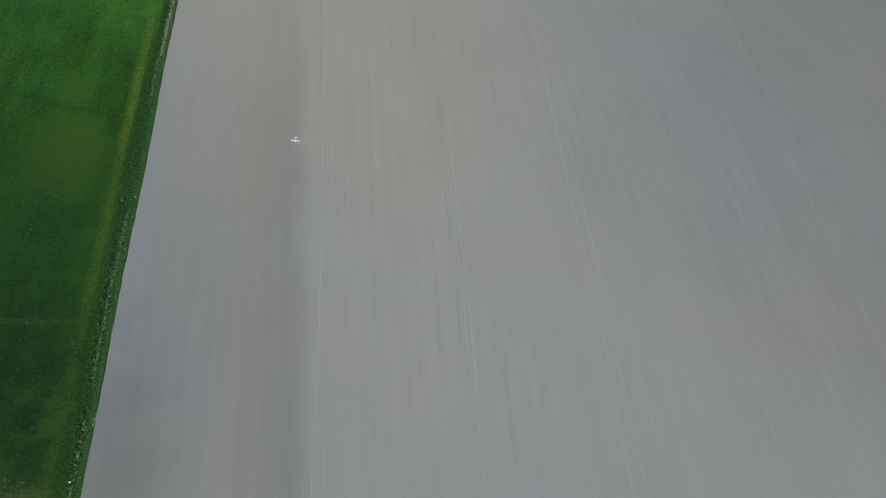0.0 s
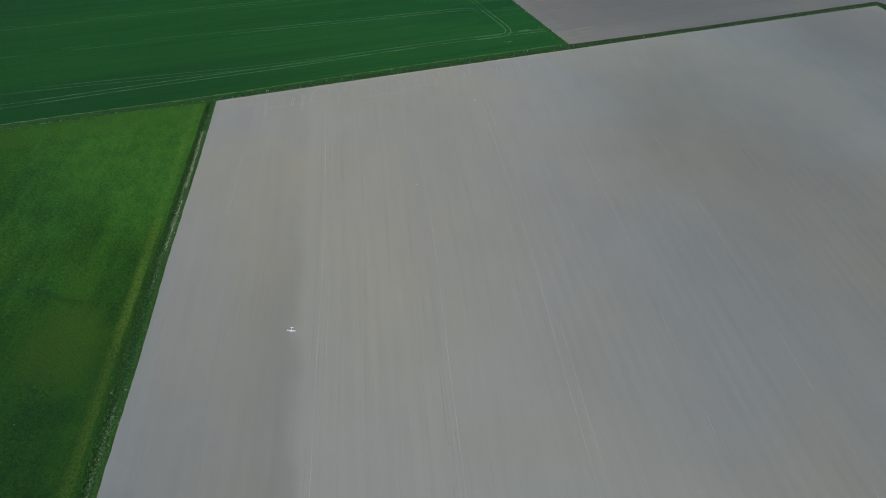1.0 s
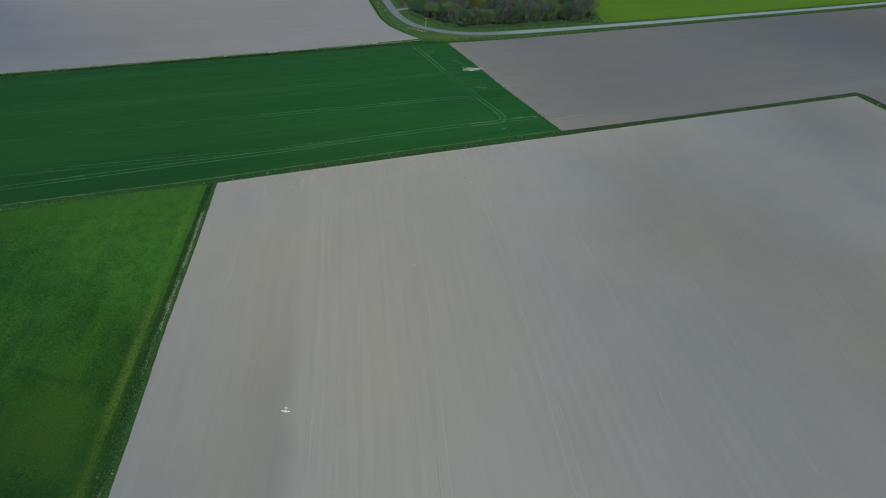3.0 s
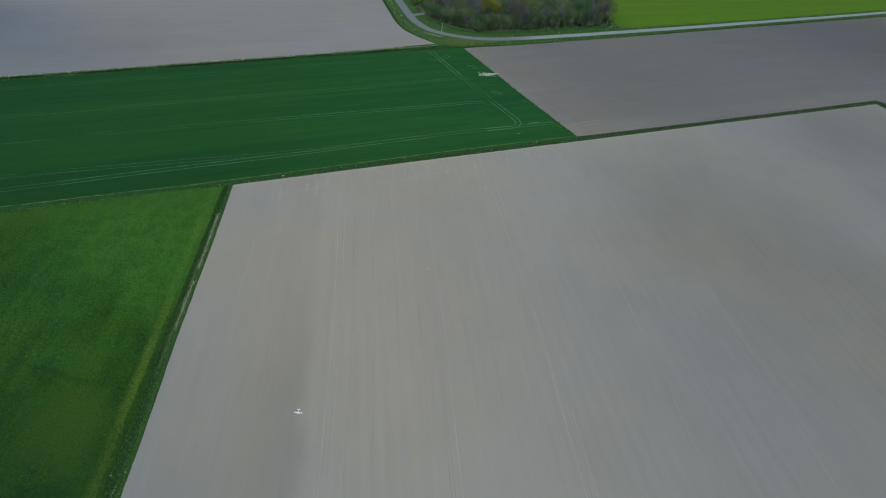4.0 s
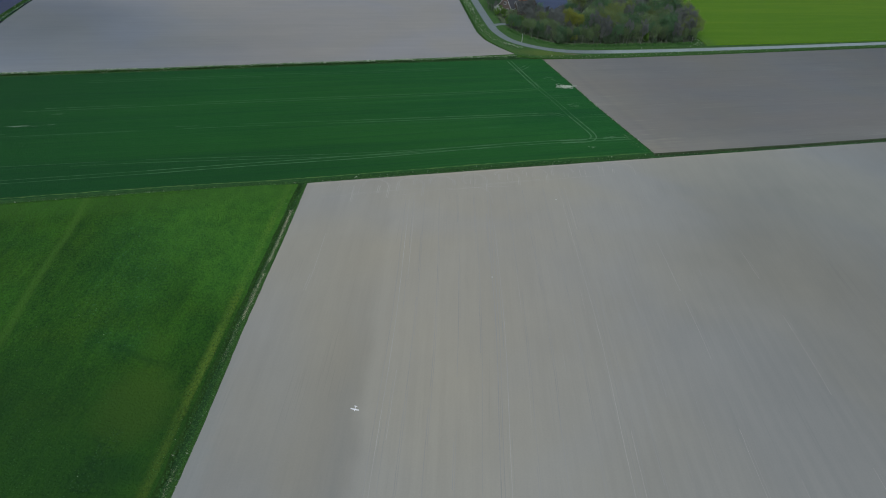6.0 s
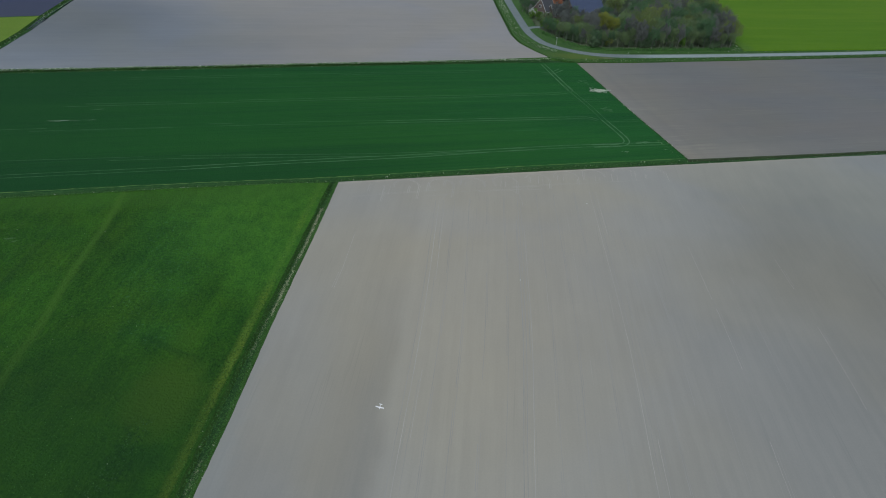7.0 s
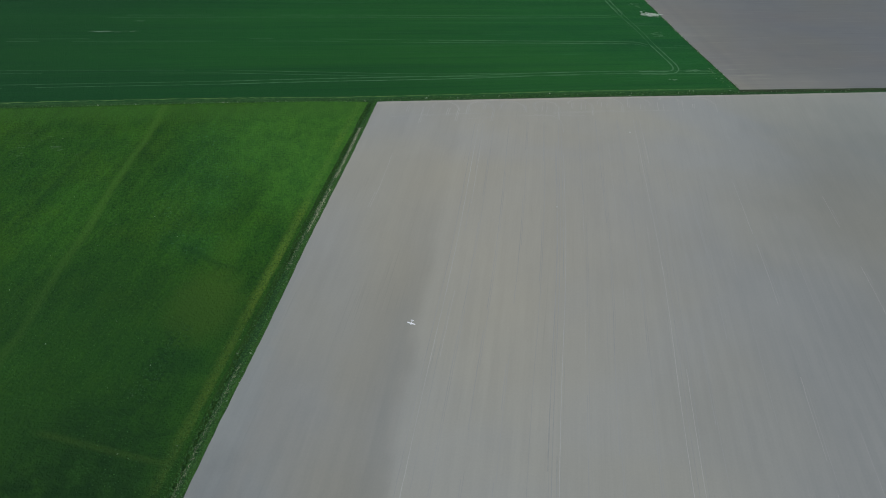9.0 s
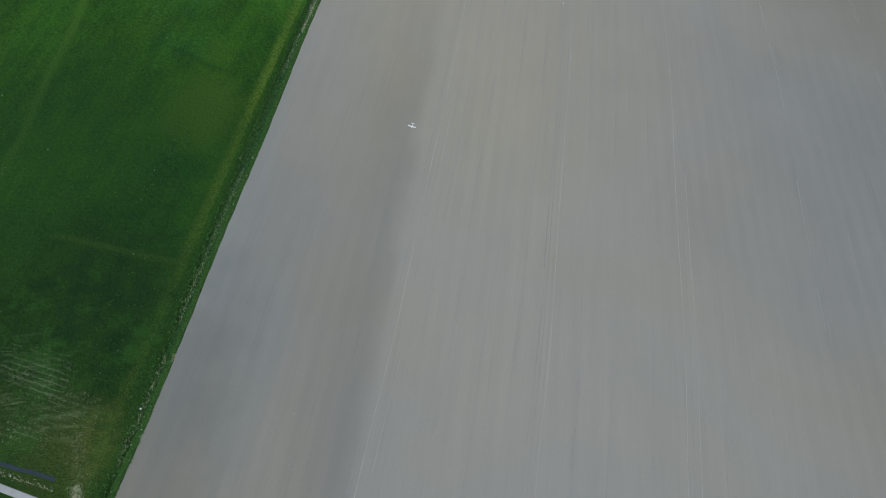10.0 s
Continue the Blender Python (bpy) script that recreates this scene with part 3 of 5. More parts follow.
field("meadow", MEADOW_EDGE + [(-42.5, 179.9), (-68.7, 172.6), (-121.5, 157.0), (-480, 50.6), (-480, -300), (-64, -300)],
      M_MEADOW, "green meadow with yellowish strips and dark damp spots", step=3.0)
field("wheat_field", [(-166.9, 145.2), (-122.7, 158.9), (-69.3, 174.5), (-23.0, 186.8), (35.1, 204.2), (94.8, 220.9), (84.2, 262.0), (71.0, 318.6),
                      (43.8, 310.6), (18.0, 302.3), (-96.0, 265.4), (-166.7, 242.0)],
      M_CROP, "dark green young wheat with wheelings", top=0.12, step=3.0, bank=M_BED)
field("brown_field", [(95.3, 221.1), (154.9, 237.1), (254.6, 264.9), (257.4, 261.4), (325.5, -190), (335, -300), (900, -300), (900, 592), (393, 423.0), (258.5, 378.4), (158.5, 345.0),
                      (98.3, 325.5), (71.3, 318.4), (84.6, 262.0)],
      M_SOIL_BROWN, "brownish seedbed beside the wheat", step=4.0, widths=0.5, bank=M_SIDE)
F5_EAST = [(58.7, 323.4), (52.3, 331.7), (46.3, 342.0), (43.1, 355.0), (39.9, 396.7), (37.4, 434.0), (28, 600), (10, 900)]
field("far_field", [(-166.4, 247.3), (-97.4, 269.6), (18.0, 308.2)] + F5_EAST + [(-190, 900), (-171.0, 343.0), (-169.3, 323), (-167.2, 294.4)],
      M_SOIL_FAR, "pale bare clay field behind a flowering ditch", step=4.0)
field("lime_field", [(-480, 140), (-170.0, 140), (-170.6, 237.6), (-171, 294), (-173.4, 317.2), (-208.6, 299.8), (-480, 168)],
      M_LIME_WEST, "yellow-green grass field", top=0.1, step=4.0)
field("wet_field", [(-480, 169.2), (-208.6, 301.0), (-173.8, 318.6), (-175, 343), (-195, 900), (-480, 900)],
      M_SOIL_DARK, "dark bluish wet clay field", step=5.0)
field("roadside", [(60.0, 322.6), (71.5, 320.4), (98.3, 326.8), (158.5, 346.2), (258.5, 379.8), (393, 424.4), (900, 594), (900, 900), (11.5, 900),
                   (29.5, 600), (38.9, 434.0), (41.4, 396.7), (44.6, 355.2), (47.7, 342.6), (53.3, 332.8)],
      M_VERGE, "rough green verge along the road", widths=0.5, step=3.0)
field("rape_field", [(168.4, 363.2), (221.4, 379.8), (267.4, 394.4), (420, 446), (880, 600), (880, 900), (160, 900), (165, 440)],
      M_LIME, "bright yellow-green rape field", top=0.5, foot=-0.1, widths=0.25, step=3.0, bank=M_LIME)


# road with a driveway
ROAD = [(18, 900), (26, 740), (33, 600), (40.5, 510), (44.2, 462), (46.2, 438), (48.0, 416), (49.3, 400), (51.6, 374), (53.6, 359.2), (58.6, 346.0), (66.2, 339.1), (75.9, 335.0), (86.6, 334.0), (100.7, 336.3),
        (130.4, 344.7), (161.8, 354.4), (218.2, 372.6), (264, 388), (303, 400.8), (341.7, 413.6), (372, 424.0), (402, 434.2), (450, 450.2), (530, 476.8), (650, 516.7), (775, 558.3), (900, 600)]
bm = bmesh.new()
ribbon(bm, smooth_line(ROAD), 4.4, -0.05, 0.10)
tagged(link_mesh("road", bm, M_ROAD), "narrow pale grey asphalt country road", "road", "", "structure")
bm = bmesh.new()
ribbon(bm, smooth_line([(52.8, 369.0), (57, 372.5), (64, 376), (72, 384)], 1.5), 2.8, -0.05, 0.09)
tagged(link_mesh("driveway", bm, M_ROAD), "short pale driveway to the farm", "driveway", "", "structure")

# concrete farm way and water at the meadow's end
bm = bmesh.new()
ribbon(bm, smooth_line([(-130, 43), (-90, 32), (-52.5, 21.4), (-47.0, 20.0), (-40, 17.5), (-20, 8)], 2.0), 0.85, -0.05, 0.06)
tagged(link_mesh("farm_way", bm, M_TRACK), "narrow pale concrete way beside the meadow", "path", "", "structure")
bm = bmesh.new()
ribbon(bm, smooth_line([(-130, 43), (-90, 33.5), (-54, 24.55), (-50, 23.9), (-45.7, 22.95)], 2.0), 0.55, -0.1, 0.03)
tagged(link_mesh("ditch_water", bm, M_WATER), "narrow still dark water strip in the meadow", "water", "", "structure")


bm = bmesh.new()
ribbon(bm, smooth_line([(-169.0, 300), (-170.6, 318), (-173.0, 345), (-192, 880)], 6.0), 0.9, -0.9, -0.55)
tagged(link_mesh("ditch_water", bm, M_WATER), "still water shining in the western ditch", "water", "", "structure")

# wheel ruts of the bare field and of the wheat
def ruts(name, line, gap, width, z, mat, label, seed, mat2=None, width2=0.0, gate=-1.0):
    rng = random.Random(seed)
    line = smooth_line(line, 1.5)
    root = tagged(empty(name), label, "wheel track", "wheelings", "structure")
    for s, m, w in ((-0.5, mat, width), (0.5, mat2 or mat, width2 or width)):
        side = []
        for i, p in enumerate(line):
            d = (line[min(i + 1, len(line) - 1)] - line[max(i - 1, 0)]).normalized()
            side.append(p + Vector((d.y, -d.x)) * (gap * s + rng.uniform(-0.03, 0.03)))
        bm = bmesh.new()
        run = []
        for i, p in enumerate(side + [None]):
            if p is not None and noise.noise((i * 0.07, seed * 5.1, s)) > gate:
                run.append(p)
            else:
                if len(run) > 2:
                    ribbon(bm, run, w, z - 0.03, z + 0.012, rng, 0.6)
                run = []
        part("rut", bm, m, root)


LANE_LINE = [(-8.0, 0), (-4.9, 30.4), (-2.5, 50.8), (0.2, 82.0), (4.0, 124), (7.4, 178)]
FAINT = "faint wheel ruts in the bare clay"
for i, (off, gap, w1, m1, w2, m2, gate) in enumerate(((-0.4, 1.0, 0.04, M_RUT_DARK, 0.07, M_TURN, -0.9), (1.6, 0.4, 0.02, M_RUT_DARK, 0.03, M_RUT, -0.1),
                                                      (23.4, 0.7, 0.10, M_RUT_DARK, 0.06, M_RUT_DARK, -0.5), (24.8, 0.5, 0.04, M_RUT_DARK, 0.06, M_RUT, -0.3),
                                                      (47.6, 0.9, 0.032, M_RUT, 0.04, M_RUT_DARK, -0.7), (49.4, 0.5, 0.025, M_RUT, 0.03, M_RUT_DARK, -0.1),
                                                      (72.0, 0.6, 0.016, M_RUT, 0.016, M_RUT_DARK, -0.1), (96.0, 0.6, 0.015, M_RUT, 0.01, M_RUT_DARK, 0.1)
                                                      )):
    ruts("wheelings", [(x + off, y + (y > 150) * off * 0.27) for x, y in LANE_LINE], gap, w1, 0.0, m1, FAINT, i, m2, w2, gate)
ruts("wheelings", [(-17.6, 132), (-16.2, 144.3), (-14.2, 172.2)], 0.5, 0.02, 0.0, M_RUT, FAINT, 29, None, 0.015, -0.1)
# single seams between the drill's passes
for i, (off, width, gate) in enumerate(((4.5, 0.05, -0.25), (9.3, 0.06, -0.1), (14.6, 0.06, -0.15), (19.6, 0.06, -0.2), (30.0, 0.06, -0.15), (35.4, 0.06, -0.1),
                                        (42.0, 0.05, -0.1), (53.2, 0.05, -0.05), (58.6, 0.05, 0.05), (64.4, 0.05, 0.0), (80.0, 0.05, 0.1))):
    ruts("seam", [(x + off, y + (y > 150) * off * 0.27) for x, y in LANE_LINE], 0.35, width * 0.8, 0.0, M_RUT_DARK, "fine dark seam between drill passes in the clay", 300 + i, None, width * 0.3, gate)


def drill_marks(name, offset, spread, count, mat, label, seed, y0=10.0, y1=165.0):
    """Bunches of short hairlines that the drill drew along a lane."""
    rng = random.Random(seed)
    bm = bmesh.new()
    lane = smooth_line(LANE_LINE, 3.0)
    for _ in range(count):
        off = offset + rng.choice((-1, -0.55, -0.2, 0.15, 0.4, 0.75, 1)) * spread + rng.gauss(0, 0.05)
        start, length = rng.uniform(y0, y1), rng.uniform(5, 26)
        run = [p + Vector((off + rng.gauss(0, 0.012), 0)) for p in lane if start <= p.y <= start + length]
        w = rng.uniform(0.02, 0.04)
        rows = []
        for j, p in enumerate(run):
            taper = w * min(1.0, 0.1 + 0.4 * j, 0.1 + 0.4 * (len(run) - 1 - j)) * rng.uniform(0.6, 1.2)
            rows.append([bm.verts.new((p.x + s * taper * k, p.y, z)) for s, k, z in ((-1, 2.0, -0.02), (-1, 0.5, 0.008), (1, 0.5, 0.008), (1, 2.0, -0.02))])
        for a, b in zip(rows, rows[1:]):
            for j in range(3):
                bm.faces.new((a[j], a[j + 1], b[j + 1], b[j]))
    tagged(link_mesh(name, bm, mat), label, "drill mark", "", "stuff")


for i, (off, spread, count) in enumerate(((0.3, 1.6, 6), (20.0, 0.9, 6), (24.0, 1.5, 34), (30.0, 0.5, 9), (35.0, 1.0, 16), (40.5, 0.6, 9), (46.5, 1.2, 16), (49.5, 1.0, 14),
                                          (60.0, 3.0, 8), (72.0, 1.6, 16), (10.0, 3.0, 4))):
    drill_marks("drill_marks", off, spread, count, M_RUT_DARK, "fine dark drill hairlines in the bare clay", 200 + i)
drill_marks("drill_marks", 36.0, 12.0, 14, M_RUT, "fine pale drill hairlines in the bare clay", 230)
HEADLAND = [(54.5, 311.9), (58.4, 296.1), (62.0, 281.5), (67.4, 264.6), (70.9, 250.9), (73.8, 241.7), (75.7, 234.6), (75.4, 231.0), (73.2, 228.6), (69.9, 227.4), (62, 225.6)]
z = 0.12
PALE = "pale wheelings in the wheat"
ruts("wheelings", [(89.5, 232.8), (66.9, 227.2), (36.2, 218.4), (-1.8, 205.8), (-43.6, 193.3), (-69.3, 185.2)], 1.9, 0.22, z, M_CROPRUT, PALE, 11)
ruts("wheelings", [(-69.3, 185.2), (-127.8, 168.0), (-166, 156)], 1.9, 0.09, z, M_CROPRUT, PALE, 17, gate=-0.3)
ruts("wheelings", [(40, 219.0), (-9.2, 205.5), (-44.6, 197.9), (-71.8, 192.2)], 1.9, 0.10, z, M_CROPRUT, PALE, 12)
ruts("wheelings", [(-71.8, 192.2), (-130, 177), (-165, 167)], 1.9, 0.06, z, M_CROPRUT, PALE, 18, gate=-0.3)
ruts("wheelings", [(68.5, 250), (66.0, 251.3), (60, 250.6), (38.4, 244.9), (-11.4, 232.0)], 1.9, 0.24, z, M_CROPRUT, PALE, 13)
ruts("wheelings", [(-11.4, 232.0), (-61.2, 219.3), (-140, 197)], 1.9, 0.08, z, M_CROPRUT, PALE, 19, gate=-0.1)
ruts("wheelings", [(61.5, 285.5), (62.6, 281.6), (61.8, 278.9), (59.4, 277.2), (53.5, 274.6), (36.8, 269.4), (20.7, 264.4), (-40, 247), (-120, 223)], 1.9, 0.11, z, M_CROPRUT, PALE, 14, gate=-0.45)
for line, n in (([(63.5, 269.0), (69.4, 270.9), (80.7, 273.6)], 23), ([(70.2, 250.0), (85.6, 253.6)], 24), ([(76.0, 229.6), (91.0, 233.5)], 25), ([(30, 296.5), (-30, 277.5), (-110, 252)], 26)):
    ruts("wheelings", line, 1.9, 0.07, z, M_CROPRUT, PALE, n, gate=-0.35)
ruts("wheelings", [(-157, 237.5), (-162.5, 222), (-164.3, 200), (-164.0, 160)], 1.9, 0.2, z, M_CROPRUT, PALE, 22, gate=-0.3)
ROUND = "pale wheelings round the headland"
ruts("wheelings", HEADLAND[:3], 1.9, 0.40, z, M_CROPRUT, ROUND, 15)
ruts("wheelings", HEADLAND[2:5], 1.9, 0.12, z, M_CROPRUT, ROUND, 20)
ruts("wheelings", HEADLAND[4:], 1.9, 0.42, z, M_CROPRUT, ROUND, 21)
ruts("wheelings", [(52.5, 299), (57.5, 301), (62, 306.5)], 1.9, 0.26, z, M_CROPRUT, ROUND, 16)

# thin yellowish rim of the wheat beside the ditch
rng = random.Random(77)
bm = bmesh.new()
rim = smooth_line([(-166.5, 145.9), (-122.8, 159.5), (-69.4, 175.1), (-23.1, 187.4), (35.0, 204.8), (94.2, 221.3)], 1.2)
ribbon(bm, [p + Vector((0, rng.uniform(-0.15, 0.15))) for p in rim], 0.32, 0.08, 0.135, rng, 0.8)
tagged(link_mesh("wheat_rim", bm, M_RIM), "thin yellowish rim of grass along the wheat", "grass rim", "", "structure")

# marks of the tractor's turns along the bare field's end
ruts("turning_mark", [(7.6, 176), (8.2, 179.2), (10.2, 182.7), (13.6, 184.3), (19.4, 186.1), (25.4, 187.5), (30.0, 187.3), (31.9, 185.2), (32.2, 178)],
     0.4, 0.05, 0.0, M_RUT, "faint curved wheel marks where tractors turned", 60, None, 0.04, 0.0)
rng = random.Random(8)
TURN = "faint curved wheel marks where tractors turned"
for i in range(10):
    x, y = -12 + 10.1 * i + rng.uniform(-1, 1), 181.6 + 2.9 * i + rng.uniform(-0.6, 0.6)
    a0, a1 = rng.uniform(-0.6, 0.4), rng.uniform(2.4, 3.9)
    arc = [(x + 4.0 * math.cos(a0 + (a1 - a0) * j / 7), y + 4.3 * math.sin(a0 + (a1 - a0) * j / 7)) for j in range(8)]
    if rng.random() < 0.75:
        arc = [(arc[0][0] - 0.5, arc[0][1] - 5.5)] + arc
    ruts("turning_mark", arc, 0.45, 0.08, 0.0, M_TURN, TURN, 61 + i, None, 0.04, -0.2)
# short stubs where the drill was lifted
for i in range(16):
    x = -14 + 6.1 * i + rng.uniform(-1.6, 1.6)
    y = 181.0 + (x + 14) * 0.285 + rng.uniform(-2.2, 2.2)
    ruts("lifting_mark", [(x - 0.2, y - rng.uniform(1.2, 3.0)), (x, y), (x + 0.3, y + rng.uniform(1.0, 3.4))], rng.choice((0.5, 1.4, 1.8)), rng.uniform(0.06, 0.13), 0.0, M_TURN,
         "short pale stubs where the drill was lifted", 400 + i, None, 0.04, -0.7)
for i, (x0, x1, dy) in enumerate(((-18, 12, 4.6), (2, 40, 7.0), (30, 75, 5.0))):
    ruts("headland_pass", [(x0, 186.3 + x0 * 0.281 - dy), ((x0 + x1) / 2, 186.5 + (x0 + x1) / 2 * 0.281 - dy), (x1, 186.3 + x1 * 0.281 - dy)], 0.6, 0.05, 0.0, M_RUT,
         "faint wheel marks along the field's end", 450 + i, None, 0.03, -0.1)


# bare spots in the wheat
def bare_spot(x, y, lx, ly, turn, seed, n=20, mat=None):
    """Ragged slivers of bare ground that lie along the drill rows."""
    rng = random.Random(seed)
    bm = bmesh.new()
    for i in range(n):
        a, b = rng.gauss(0, 0.26) * lx, rng.gauss(0, 0.26) * ly
        r1, r2 = lx * rng.uniform(0.05, 0.24) * (1.2 - abs(b) / ly), min(0.26, ly * rng.uniform(0.04, 0.16))
        ring = []
        for j in range(10):
            t = j / 10 * math.tau
            k = rng.uniform(0.5, 1.2)
            px, py = a + math.cos(t) * r1 * k, b + math.sin(t) * r2 * k
            ring.append(bm.verts.new((x + px * math.cos(turn) - py * math.sin(turn), y + px * math.sin(turn) + py * math.cos(turn), 0.128 + 0.0015 * i)))
        bm.faces.new(ring)
    tagged(link_mesh("bare_spot", bm, mat or M_BARE), "pale bare spot in the wheat", "bare spot", "bare spots", "structure")


bare_spot(75.6, 283.0, 6.2, 3.4, 0.25, 1, 70)
bare_spot(73.0, 285.0, 5.0, 2.6, 0.25, 8, 5)
bare_spot(73.0, 222.8, 2.6, 0.8, 0.28, 2, 8)
bare_spot(-116, 210.9, 10.0, 0.8, 0.28, 3, 13, M_THIN)
bare_spot(-107.2, 213.4, 4.4, 0.6, 0.28, 4, 7, M_THIN)
bare_spot(82.0, 232.2, 7.0, 1.6, 0.28, 5, 16, M_CROPRUT)
bare_spot(70.0, 293.0, 7.0, 7.0, 0.28, 6, 10, M_CROPRUT)
bare_spot(74.5, 262.0, 7.0, 9.0, 0.28, 9, 10, M_CROPRUT)
bare_spot(-156, 236.5, 8.0, 1.2, 0.28, 7, 9, M_CROPRUT)
bare_spot(-109, 222.0, 5.0, 1.4, 0.28, 10, 6, M_CROPRUT)


# ---------------------------------------------------------------- grass, reeds and flowers of the ditches
def tufts(name, line, width, per_metre, size, share, label, base=-0.35, lean=1.1, seed=0, across=None, gate=-1.0):
    """Clumps of blades along a line. share: weights of green, fresh, reed and flower clumps."""
    rng = random.Random(seed)
    verts, faces, mats = [], [], []
    pts = smooth_line(line, 1.0)
    for p, q in zip(pts, pts[1:]):
        d = q - p
        n = Vector((d.y, -d.x)).normalized()
        count = per_metre * d.length
        count = int(count) + (rng.random() < count % 1)
        dens = 0.4 + 1.2 * noise.noise((p.x * 0.12, p.y * 0.12, seed))
        if noise.noise((p.x * 0.07, p.y * 0.07, seed * 2.3)) < gate:
            continue
        for _ in range(count):
            if rng.random() < 0.25 - dens * 0.3:
                continue
            s = rng.uniform(-1, 1)
            c = p + d * rng.random() + n * s * width / 2
            z = base * (1 - abs(s)) if across is None else across
            kind = rng.choices(range(len(share)), share)[0]
            h = size * rng.uniform(0.5, 1.3) * (1.25 if kind in (2, 3) else 1.0)
            for _ in range(6):
                a = rng.random() * math.tau
                r = Vector((math.cos(a), math.sin(a)))
                o = Vector((-r.y, r.x)) * h * rng.uniform(0.12, 0.22)
                b0 = c + r * h * 0.15 * rng.random()
                tip = b0 + r * h * lean * rng.uniform(0.4, 1.2)
                mid = b0 + r * h * lean * 0.35
                k = len(verts)
                top = z + h * rng.uniform(0.6, 1.0)
                verts += [(*(b0 - o * 0.5), z), (*(b0 + o * 0.5), z), (*(mid + o), z + (top - z) * 0.65), (*(mid - o), z + (top - z) * 0.65), (*tip, top)]
                faces += [(k, k + 1, k + 2, k + 3), (k + 3, k + 2, k + 4)]
                mats += [kind, kind]
    me = bpy.data.meshes.new(name)
    me.from_pydata(verts, [], faces)
    for m in (M_TUFT, M_TUFT_LIGHT, M_REED, M_FLOWER, M_TUFT_DARK):
        me.materials.append(m)
    me.polygons.foreach_set("material_index", mats)
    return tagged(new(name, me), label, "grass", "", "stuff")


mid_left = [((a[0] + b[0]) / 2 + 0.2, (a[1] + b[1]) / 2) for a, b in zip(SOIL_EDGE, MEADOW_EDGE)]
shift = lambda line, dx, dy=0.0: [(x + dx, y + dy) for x, y in line]
tufts("ditch_grass", shift(mid_left, -0.3), 2.4, 32, 0.2, (7, 2.2, 0.04, 0, 4), "green tussocks down in the ditch", -0.7, seed=1)
bm = bmesh.new()
rng = random.Random(5)
ribbon(bm, [p + Vector((rng.uniform(-0.1, 0.1), 0)) for p in smooth_line(shift(SOIL_EDGE, -0.5), 1.0)], 0.8, -0.9, -0.03, rng, 0.35)
tagged(link_mesh("ditch_bank", bm, M_BANK), "bright grassy shoulder of the ditch beside bare clay", "bank", "", "structure")
tufts("bank_grass", shift(SOIL_EDGE, -0.45), 0.85, 46, 0.12, (4, 5, 0.12, 0.02, 1), "fresh green grass on the bank beside bare clay", -0.25, seed=2, across=-0.05)
tufts("dry_reeds", shift(SOIL_EDGE, -1.25), 0.7, 16, 0.13, (4, 2, 0.08, 0.02, 4), "short tussocks and reed stubs along the ditch", -0.4, 0.9, seed=3, across=-0.35)
tufts("strip_grass", shift(MEADOW_EDGE, -1.4), 2.4, 22, 0.09, (5, 3, 0.06, 0), "yellowish grass tops along the ditch", 0.0, seed=15, across=0.0)
tufts("edge_grass", [(94.9, 221.6), (84.4, 262), (71.2, 318)], 0.7, 6, 0.22, (3, 4, 1.2, 0.3), "yellowish grass between wheat and seedbed", 0.0, seed=44, across=0.05)
tufts("edge_grass", [(95.2, 222.0), (91.0, 226.0), (88.5, 236)], 4.0, 14, 0.16, (3, 6, 0.8, 0.2), "yellowish grass at the corner of the wheat", 0.0, seed=45, across=0.1)
NEAR_DITCH = [(-165, 145.5), (-122, 158.2), (-69, 173.8), (-24, 185.6), (35, 202.6), (94.5, 219.0), (154, 235.4), (254, 262.6)]
tufts("ditch_grass", NEAR_DITCH[:6], 2.4, 26, 0.2, (6, 2, 0.35, 0.1, 4), "green tussocks in the ditch beside the wheat", -0.7, seed=4)
tufts("ditch_grass", NEAR_DITCH[5:], 1.6, 10, 0.18, (1.0, 0.2, 0.8, 0.1, 5), "dark tussocks in the ditch beside the seedbed", -0.75, seed=40)
tufts("ditch_grass", [(254, 262), (322, -190)], 2.2, 8, 0.35, (2, 0.5, 0.6, 0.1, 8), "dark tussocks in the eastern ditch", -0.7, seed=5)
FAR_DITCH = [(-166, 244.6), (-97, 267.6), (18, 305.4), (44, 314.2), (60, 320.4)]
tufts("flowering_weeds", shift(FAR_DITCH, -0.5, 1.6), 1.8, 22, 0.34, (4, 3.4, 0.8, 2.5), "weeds with white flowers on the far ditch", -0.7, seed=6, across=-0.14, gate=-0.1)
tufts("flowering_weeds", shift(FAR_DITCH, -0.5, 1.6), 1.4, 11, 0.3, (4, 2, 0.8, 2.5), "weeds with few white flowers on the far ditch", -0.7, seed=61, across=-0.3)
tufts("ditch_grass", shift(FAR_DITCH, 0.2, -0.4), 2.8, 18, 0.28, (3, 0.6, 0.2, 0.08, 6), "dark green weeds in the far ditch", -0.7, seed=16)
tufts("ditch_grass", [(-168.6, 150), (-168.7, 245), (-169.2, 294), (-171.8, 322), (-173, 343), (-176, 440)], 2.8, 11, 0.3, (5, 3, 0.5, 0.4, 1), "green weeds in the western ditch", -0.7, seed=7)
tufts("verge_weeds", [(62, 321.5), (71, 321.5), (98.5, 329.4), (158.5, 348.6), (216, 367), (330, 405.6), (430, 439.5)], 4.2, 20, 0.32, (5, 4, 0.5, 0.05, 2), "rough green weeds beside the road", -0.0, seed=8, across=0.0)
